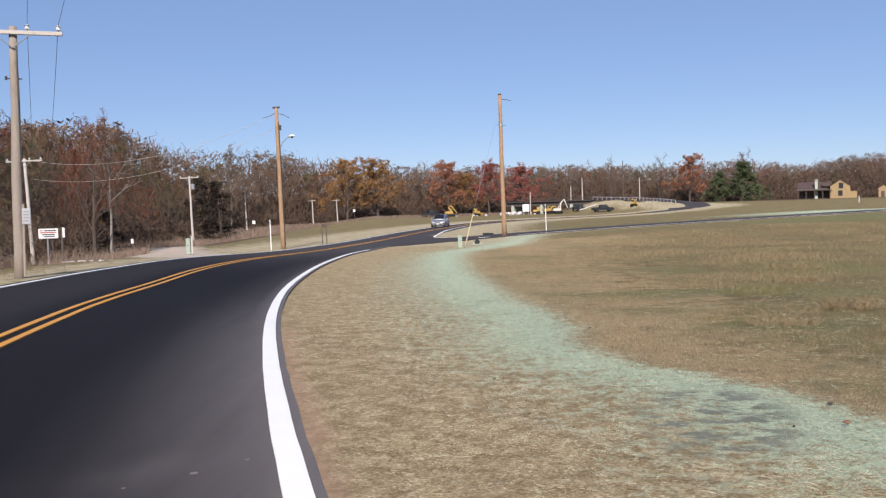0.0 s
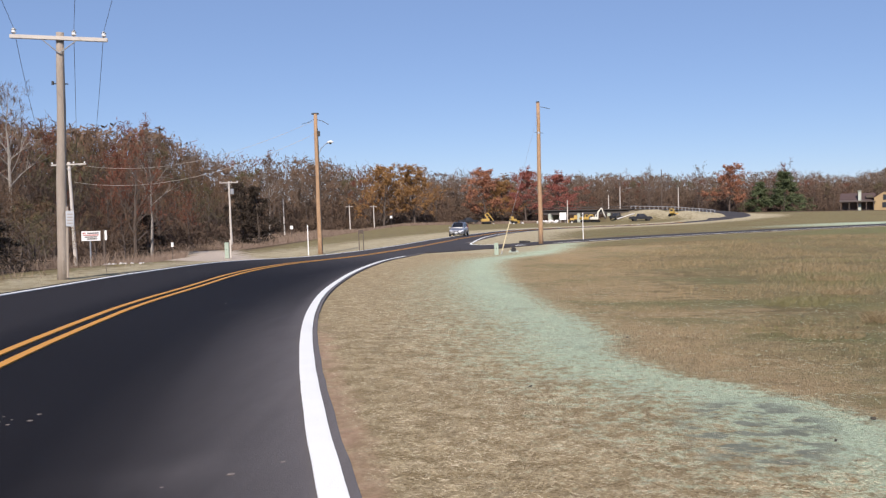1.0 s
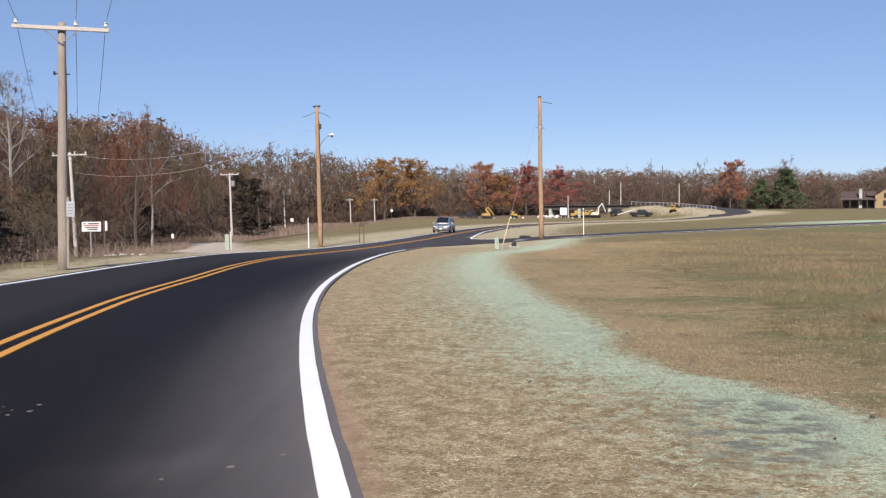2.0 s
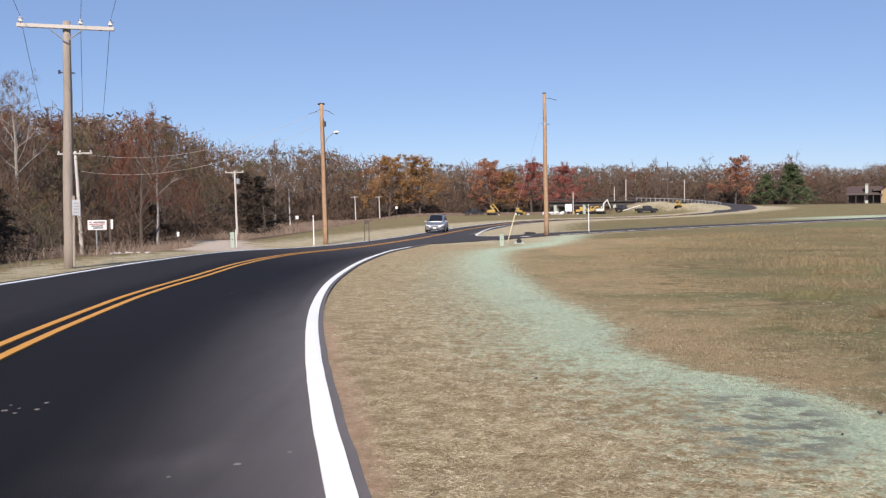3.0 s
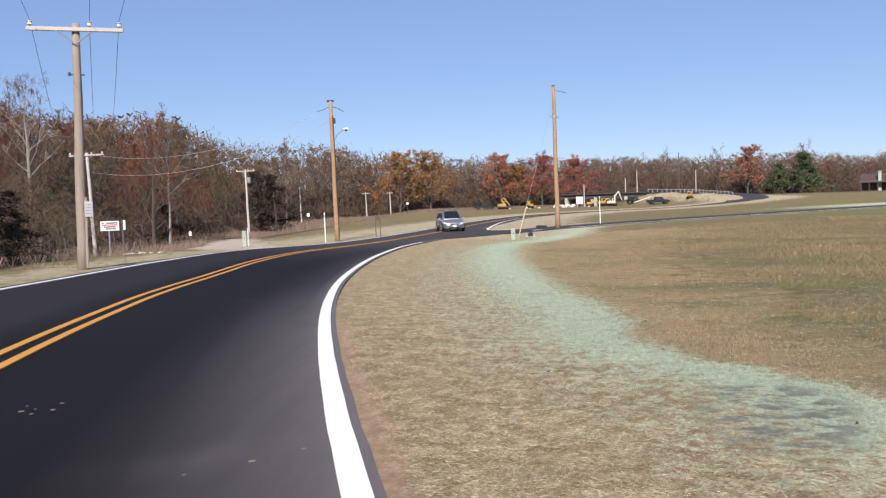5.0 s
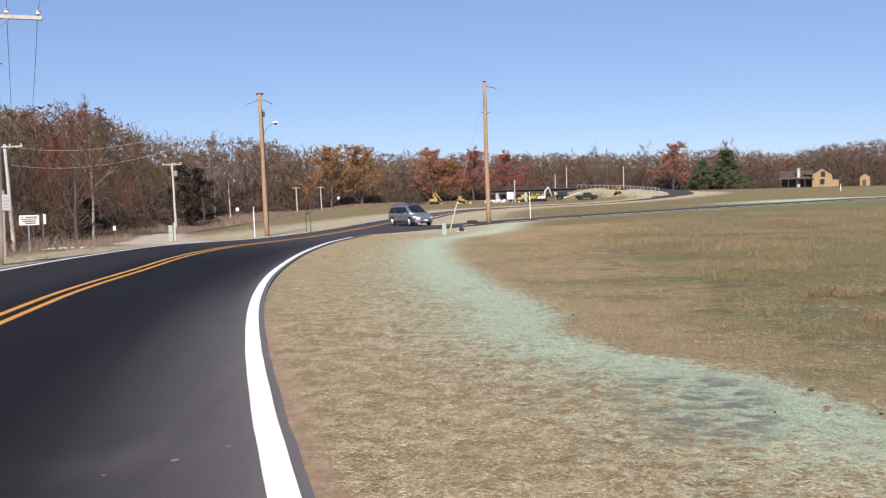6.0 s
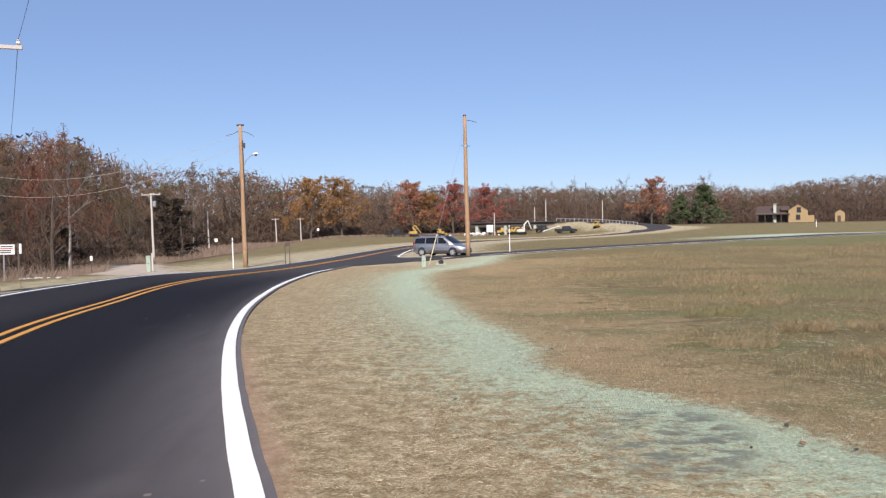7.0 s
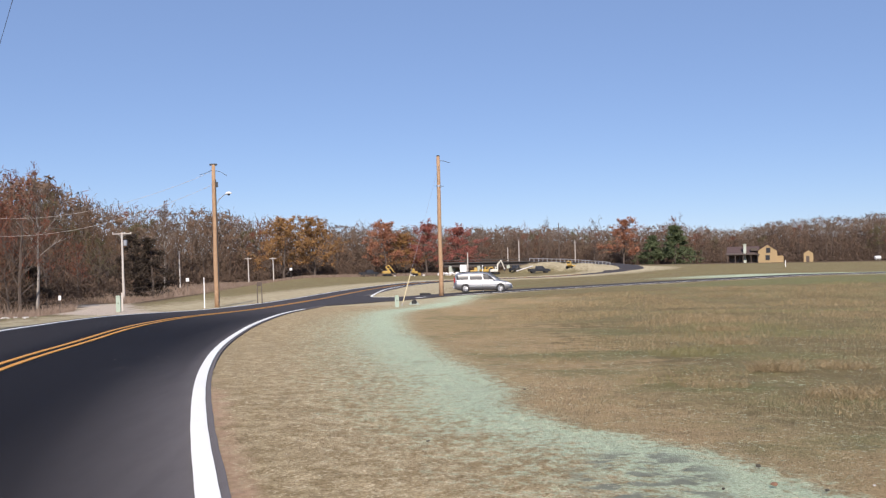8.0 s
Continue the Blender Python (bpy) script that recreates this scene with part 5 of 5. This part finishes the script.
make_cabinet(1.25, 55.6, 0.66, 0.25, "pale green plastic utility pedestal in the grass")
t = make_cabinet(-15.73, 56.9, 0.92, 0.26, "pale green utility pedestal beside the gravel drive")
part("stake", box(0.1, 0.05, 1.15, 0.2, 0.1, 0.55, 0.01), ARM_WOOD, t)
guard = thing("guy_guard", 1.75, 57.9, "pale yellow plastic guard on the guy wire", "guy guard")
d = (Vector((5.05, 71.4, gz(5.1, 71.5) + 10.3)) - Vector((1.6, 57.3, gz(1.6, 57.3)))).normalized()
p0 = Vector((1.6, 57.3, gz(1.6, 57.3))) + d * 0.25 - guard.matrix_basis.translation
part("sleeve", rod([p0, p0 + d * 3.1], 0.032, 8), plain("pale_yellow_plastic", (0.62, 0.52, 0.30), (0.52, 0.43, 0.25), 5, 0.6), guard)
part("anchor_rod", rod([p0 - d * 0.5, p0], 0.02, 6), STEEL, guard)

cul = thing("culvert_end", 2.45, 59.4, "pale concrete culvert end with a dark mouth", "culvert")
CONCRETE = plain("pale_concrete", (0.38, 0.42, 0.35), (0.48, 0.51, 0.44), 4, 0.9, bump=0.01)
bm = rod([(0, 0.9, 0.05), (0, 0.03, 0.1)], [0.19, 0.19], 16, False)
part("pipe", bm, DARK_METAL, cul)
part("apron", joined(box(0.7, 0.5, 0.04, 0, -0.25, -0.02, 0.015), box(0.6, 0.1, 0.16, 0, 0.08, 0.02, 0.04)), CONCRETE, cul)
# black disc paints in the shade of the pipe's open end
part("mouth", rod([(0, -0.02, 0.1), (0, 0.02, 0.1)], 0.17, 16), TRIM_BLACK, cul, "black disc in place of the culvert's shaded hole")
cul = thing("culvert_pipe", 4.0, 75.9, "dark corrugated pipe end by the side road", "culvert")
part("pipe", rod([(-0.4, 0, 0.06), (-0.1, 0, 0.07), (0.5, 0.2, 0.02)], [0.1, 0.13, 0.13], 12), TRIM_BLACK, cul)


def make_board_sign(x, y, w, h, z, label, bars, turn=0, post=2.1):
    t = thing("road_sign", x, y, label, "sign", turn=turn)
    part("post", rod([(-w * 0.05, 0, -0.3), (-w * 0.05, 0, post)], 0.04, 8), STEEL, t)
    b = part("board", box(w, 0.03, h, 0, -0.06, z, 0.006), WHITE_SHEET, t)
    for k, (bx, bw, bz, mat) in enumerate(bars):
        part("text_bar", box(bw, 0.006, h * 0.11, bx, -0.079, z + bz), mat, b)
    return t


RED_BAR = plain("faded_red_paint", (0.42, 0.10, 0.09), (0.34, 0.08, 0.07), 8, 0.6)
s = make_board_sign(-19.85, 46.2, 0.92, 0.50, 1.5, "white notice board with rows of dark lettering by the wood", [(-0.33, 0.14, 0.15, RED_BAR), (0.1, 0.55, 0.15, DARK_METAL), (0.0, 0.75, 0.05, RED_BAR), (0.0, 0.6, -0.05, DARK_METAL), (0.05, 0.5, -0.15, DARK_METAL)], 18, 1.45)
t = thing("old_post", -19.25, 46.4, "dark weathered wooden post with a pale tag", "post")
part("post", rod([(0, 0, -0.3), (0, 0, 1.8)], [0.07, 0.06], 8), BARK, t)
part("tag", box(0.12, 0.03, 0.5, 0.12, -0.08, 1.5, 0.01), WHITE_SHEET, t)
t = thing("paddle_marker", -22.4, 66.3, "small white marker plate on a dark stake", "marker")
part("stake", rod([(0, 0, -0.2), (0, 0, 1.0)], 0.03, 6), BARK, t)
part("plate", box(0.2, 0.02, 0.34, 0, -0.03, 1.05, 0.01), WHITE_SHEET, t)
for x, y, z in ((-29.95, 147, 2.4), (-18.5, 199, 2.4)):
    t = thing("paddle_marker", x, y, "small white marker plate near the wood", "marker")
    part("stake", rod([(0, 0, -0.2), (0, 0, z)], 0.05, 6), BARK, t)
    part("plate", box(0.5, 0.03, 0.55, 0, -0.05, z, 0.01), WHITE_SHEET, t)
t = thing("road_sign", -8.35, 66.0, "brown wooden sign on two posts seen from behind", "sign", lean=(0, -1))
for s in (-0.16, 0.16):
    part("post", box(0.06, 0.06, 1.75, s, 0, 0.6, 0.008), BARK, t)
part("panel", box(0.34, 0.04, 0.3, 0, 0.04, 1.4, 0.01), BARK, t)


# ---- far site: bridge, machines, trucks ----
YELLOW = plain("machine_yellow_paint", (0.50, 0.33, 0.08), (0.38, 0.25, 0.07), 3, 0.55)
CREAM = plain("pale_machine_paint", (0.62, 0.60, 0.52), (0.5, 0.48, 0.42), 3, 0.6)
BLACK_PAINT = plain("black_car_paint", (0.018, 0.018, 0.02), (0.03, 0.03, 0.034), 3, 0.3)
GIRDER = plain("rusty_girder_steel", (0.05, 0.045, 0.042), (0.10, 0.085, 0.075), 1.5, 0.7)


def make_digger(x, y, turn, paint, reach, label, boom):
    t = thing("excavator", x, y, label, "excavator", turn=turn)
    t.scale = (0.72, 0.72, 0.72)
    for s in (-1.1, 1.1):
        part("track", box(3.4, 0.5, 0.8, 0, s, 0.4, 0.25), TRIM_BLACK, t)
    part("house", box(2.7, 2.2, 1.0, -0.4, 0, 1.45, 0.15), paint, t)
    cab = part("cab", box(1.2, 0.95, 1.5, 0.6, 0.6, 2.1, 0.12), paint, t)
    part("cab_window", box(1.0, 0.97, 0.8, 0.68, 0.6, 2.3, 0.05), DARK_GLASS_FAR, cab)
    part("counterweight", box(0.6, 2.3, 0.9, -1.8, 0, 1.4, 0.2), paint, t)
    b = part("boom", rod([(0.8, 0, 1.6), boom[0], boom[1]], [0.3, 0.32, 0.22], 6), paint, t)
    part("stick", rod([boom[1], boom[2]], [0.24, 0.16], 6), paint, t)
    part("bucket", box(0.9, 1.0, 0.8, boom[2][0], 0, boom[2][2] - 0.35, 0.2), GIRDER, t)


def make_dozer(x, y, turn, label):
    t = thing("bulldozer", x, y, label, "bulldozer", turn=turn)
    t.scale = (0.72, 0.72, 0.72)
    for s in (-0.95, 0.95):
        part("track", box(2.8, 0.5, 0.85, 0, s, 0.43, 0.28), TRIM_BLACK, t)
    part("bonnet", box(1.6, 1.1, 0.9, 0.6, 0, 1.25, 0.12), YELLOW, t)
    cab = part("cab", box(1.2, 1.4, 1.5, -0.6, 0, 1.9, 0.1), YELLOW, t)
    part("cab_window", box(1.22, 1.2, 0.7, -0.6, 0, 2.1, 0.05), DARK_GLASS_FAR, cab)
    part("blade", box(0.2, 3.1, 1.1, 1.9, 0, 0.6, 0.08), YELLOW, t)


def make_pickup(x, y, turn, label, paint):
    t = thing("pickup_truck", x, y, label, "pickup truck", turn=turn)
    sec = [[(px, -w, 0.45), (px, -w, h - 0.1), (px, -w * 0.85, h), (px, w * 0.85, h), (px, w, h - 0.1), (px, w, 0.45)] for px, w, h in ((-2.75, 0.9, 1.1), (-2.6, 0.98, 1.15), (0.9, 0.98, 1.15), (2.3, 0.95, 1.08), (2.7, 0.8, 0.9))]
    part("body", loft(sec), paint, t)
    part("cab", loft([[(px, -w, 1.1), (px, -w * 0.85, h), (px, w * 0.85, h), (px, w, 1.1)] for px, w, h in ((-0.9, 0.9, 1.2), (-0.7, 0.9, 1.8), (0.6, 0.9, 1.82), (1.35, 0.9, 1.15))]), DARK_GLASS_FAR, t)
    for wx in (-1.7, 1.7):
        for s in (-0.9, 0.9):
            part("wheel", rod([(wx, s - 0.12, 0.38), (wx, s + 0.12, 0.38)], 0.38, 14), TRIM_BLACK, t)


make_digger(3.0, 244, 10, YELLOW, 5, "yellow excavator with its arm bent down, far across the road", [(-0.6, 0, 3.4), (0.4, 0, 4.1), (2.6, 0, 1.2)])
make_digger(31.5, 240, 0, CREAM, 5, "pale excavator with its arm raised beside the bridge", [(0.9, 0, 3.6), (2.2, 0, 5.2), (3.5, 0, 2.0)])
make_digger(29.6, 246, 20, YELLOW, 5, "yellow excavator parked on the building site", [(1.8, 0, 2.6), (3.0, 0, 2.7), (3.8, 0, 1.0)])
make_dozer(26.0, 241, 170, "yellow bulldozer standing on the building site")
make_dozer(10.0, 243, 30, "small bulldozer parked among rubble")
make_pickup(41.0, 227, 8, "black pickup truck parked below the embankment", BLACK_PAINT)
make_pickup(37.0, 240, 60, "dark pickup truck parked by the bridge", BLACK_PAINT)
make_dozer(49.0, 228, 60, "small worn bulldozer on the embankment slope")
make_pickup(-2.0, 246, 15, "dark pickup truck parked at the wood's edge", BLACK_PAINT)
t = thing("notice_board", 22.6, 236, "large plain white board on posts", "sign")
part("board", box(1.75, 0.06, 1.9, 0, 0, 1.75, 0.02), WHITE_SHEET, t)
for s in (-0.6, 0.6):
    part("post", box(0.1, 0.1, 1.9, s, 0.08, 0.7, 0.01), ARM_WOOD, t)
for k in range(22):
    r = random.Random(300 + k)
    x, y = (r.uniform(16.5, 21.5), r.uniform(238, 242)) if k < 13 else (r.uniform(4, 34), r.uniform(236, 243))
    make_lump("demolition_rubble", x, y, r.uniform(0.5, 1.15) if k < 13 else r.uniform(0.25, 0.5), STONE, "pale heap of demolition rubble on the site", "rubble", 70 + k, 0.8)
for x, y, h in ((24.5, 243, 6.0), (40.5, 256, 7.0), (37, 254, 5.5), (50, 246, 10.5), (58, 262, 8)):
    t = thing("utility_pole", x, y, "slim bare wooden pole on the building site", "utility pole", group="site poles")
    part("pole", rod([(0, 0, -0.3), (0, 0, h)], [0.16, 0.11], 8), ARM_WOOD if h < 9 else BARK, t)

br = thing("bridge", 34, 256, "dark steel girder bridge at the end of the embankment", "bridge", z=0, turn=-31)
part("deck", box(26, 8, 0.3, -2, 0, 2.75, 0.03), GIRDER, br)
for s in (-3.2, 3.2):
    part("girder", box(26, 0.4, 1.1, -2, s, 2.0, 0.05), GIRDER, br)
for px in (-13, -4, 5):
    part("pier", box(0.9, 7, 3.4, px, 0, 0.2, 0.1), CONCRETE, br)
for s in (-3.9, 3.9):
    part("rail", box(26, 0.08, 0.16, -2, s, 3.45, 0.02), GIRDER, br)
ramp = along([q[:2] for q in RAMP[2:]], 1.6)
rn = normals(ramp)
for side in (-4.3,):
    t = thing("guard_rail", 0, 0, "white steel guard rail along the ramp", "guard rail", z=0, group="guard rails")
    pts = ramp + rn * side
    for q in pts:
        z = gz(*q)
        part("post", box(0.12, 0.12, 0.95, q[0], q[1], z + 0.38, 0.02), STEEL, t)
    part("rail", rod([(q[0], q[1], gz(*q) + 0.72) for q in pts], 0.08, 6), STEEL, t)
t = thing("pale_slab", 37.5, 238, "long pale concrete slab lying on the slope", "slab", turn=25, lean=(0, -14))
part("slab", box(5.5, 0.5, 0.2, 2, 0, 0.8, 0.04), STONE, t)


# ---- house beyond the field ----
TAN_WALL = plain("tan_plaster_wall", (0.31, 0.22, 0.11), (0.40, 0.295, 0.16), 1.2, 0.9, bump=0.02)
DARK_ROOF = plain("dark_red_shingle_roof", (0.06, 0.038, 0.036), (0.10, 0.065, 0.06), 2, 0.9, bump=0.03)
PORCH = plain("dark_wood_and_porch_shade", (0.07, 0.055, 0.045), (0.12, 0.09, 0.07), 2, 0.85)


def gable(w, d, h, ridge, x, y):
    bm = bmesh.new()
    lo = [bm.verts.new((x + a * w / 2, y + b * d / 2, -0.5)) for a, b in ((-1, -1), (1, -1), (1, 1), (-1, 1))]
    hi = [bm.verts.new((x + a * w / 2, y + b * d / 2, h)) for a, b in ((-1, -1), (1, -1), (1, 1), (-1, 1))]
    r = [bm.verts.new((x, y + b * d / 2, ridge)) for b in (-1, 1)]
    bm.faces.new(lo[::-1])
    bm.faces.new((lo[0], lo[1], hi[1], r[0], hi[0]))
    bm.faces.new((lo[2], lo[3], hi[3], r[1], hi[2]))
    bm.faces.new((lo[1], lo[2], hi[2], hi[1]))
    bm.faces.new((lo[3], lo[0], hi[0], hi[3]))
    bm.faces.new((hi[1], hi[2], r[1], r[0]))
    bm.faces.new((hi[3], hi[0], r[0], r[1]))
    return bm


HOUSE = thing("house", 111.5, 262, "tan plastered farmhouse with a dark roof and porch", "house", turn=-23, z=1.55)
part("wall", gable(5.2, 7.5, 3.3, 5.0, 4.0, 0), TAN_WALL, HOUSE)
part("roof", joined(box(3.6, 8.1, 0.18, 0, 0, 0, 0.02, pose(2.55, 0, 4.2, 0, -33, 0)), box(3.6, 8.1, 0.18, 0, 0, 0, 0.02, pose(5.45, 0, 4.2, 0, 33, 0))), DARK_ROOF, HOUSE)
# wing wall takes the dark porch colour, so porch shade is painted in
part("wing_wall", box(8.6, 6, 2.9, -2.6, 1.2, 1.0), PORCH, HOUSE, "wing wall behind the porch, coloured dark for porch shade")
part("wing_roof", joined(box(9.2, 4.2, 0.18, 0, 0, 0, 0.02, pose(-2.8, -0.6, 3.45, 32, 0, 0)), box(9.2, 4.2, 0.18, 0, 0, 0, 0.02, pose(-2.8, 2.9, 3.45, -32, 0, 0))), DARK_ROOF, HOUSE)
part("porch_roof", box(9.4, 2.6, 0.16, 0, 0, 0, 0.02, pose(-2.9, -3.3, 2.35, 10, 0, 0)), PORCH, HOUSE)
for px in (-7.2, -5.0, -2.8, -0.6, 1.3):
    part("porch_post", box(0.2, 0.2, 2.7, px, -4.3, 0.9, 0.02), PORCH, HOUSE)
ch = part("chimney", box(0.8, 0.8, 5.4, -2.3, -2.3, 2.3, 0.08), CONCRETE, HOUSE, "pale stone chimney")
part("chimney_cap", box(1.05, 1.05, 0.18, -2.3, -2.3, 5.2, 0.03), CONCRETE, ch)
part("dormer", box(1.8, 1.6, 0.9, 0.2, -1.4, 3.7, 0.04), PORCH, HOUSE)
for px, pz in ((4.0, 1.2), (4.2, 3.3)):
    w = part("window", box(1.0, 0.12, 1.3, px, -3.78, pz, 0.02), DARK_GLASS_FAR, HOUSE)
    part("frame", joined(box(1.2, 0.06, 0.1, px, -3.83, pz + 0.7), box(1.2, 0.06, 0.1, px, -3.83, pz - 0.7), box(0.1, 0.06, 1.5, px - 0.55, -3.83, pz), box(0.1, 0.06, 1.5, px + 0.55, -3.83, pz)), PORCH, w)
part("lean_to", box(3.0, 3.0, 0.16, 0, 0, 0, 0.02, pose(7.6, 0, 2.2, 0, 24, 0)), DARK_ROOF, HOUSE)
part("lean_to_wall", box(2.2, 2.6, 2.2, 7.3, 0, 0.6), TAN_WALL, HOUSE)
SHED = thing("shed", 126, 257, "small tan plastered shed with an arched top", "shed", turn=-26, z=1.55)
part("wall", gable(2.6, 3, 2.2, 3.1, 0, 0), TAN_WALL, SHED)
part("doorway", box(0.9, 0.1, 1.7, -0.2, -1.5, 0.6, 0.02), PORCH, SHED)
t = thing("white_tank", 143, 250, "small white tank beside the wood", "tank", z=1.6)
part("tank", rod([(-0.9, 0, 0.6), (-0.75, 0, 0.6), (0.75, 0, 0.6), (0.9, 0, 0.6)], [0.2, 0.5, 0.5, 0.2], 12), WHITE_SHEET, t)
for s in (-0.5, 0.5):
    part("foot", box(0.15, 0.6, 0.5, s, 0, 0.1), CONCRETE, t)


def motions():
    """The van drives up, slows and turns off into the side road; its wheels roll."""
    walk(VAN, [(t, pose(x, y, gz(x, y) + 0.012, 0, 0, a)) for t, x, y, a in VAN_ROWS])
    ts = [0.1 * k for k in range(81)]
    xs, ys = [np.interp(ts, [r[0] for r in VAN_ROWS], [r[k] for r in VAN_ROWS]) for k in (1, 2)]
    gone = np.r_[0, np.cumsum(np.hypot(np.diff(xs), np.diff(ys)))]
    for w in WHEELS:
        at = w.matrix_basis.translation.copy()
        walk(w, [(t, pose(at.x, at.y, at.z, 0, math.degrees(g / 0.34), 0)) for t, g in zip(ts, gone)])


motions()
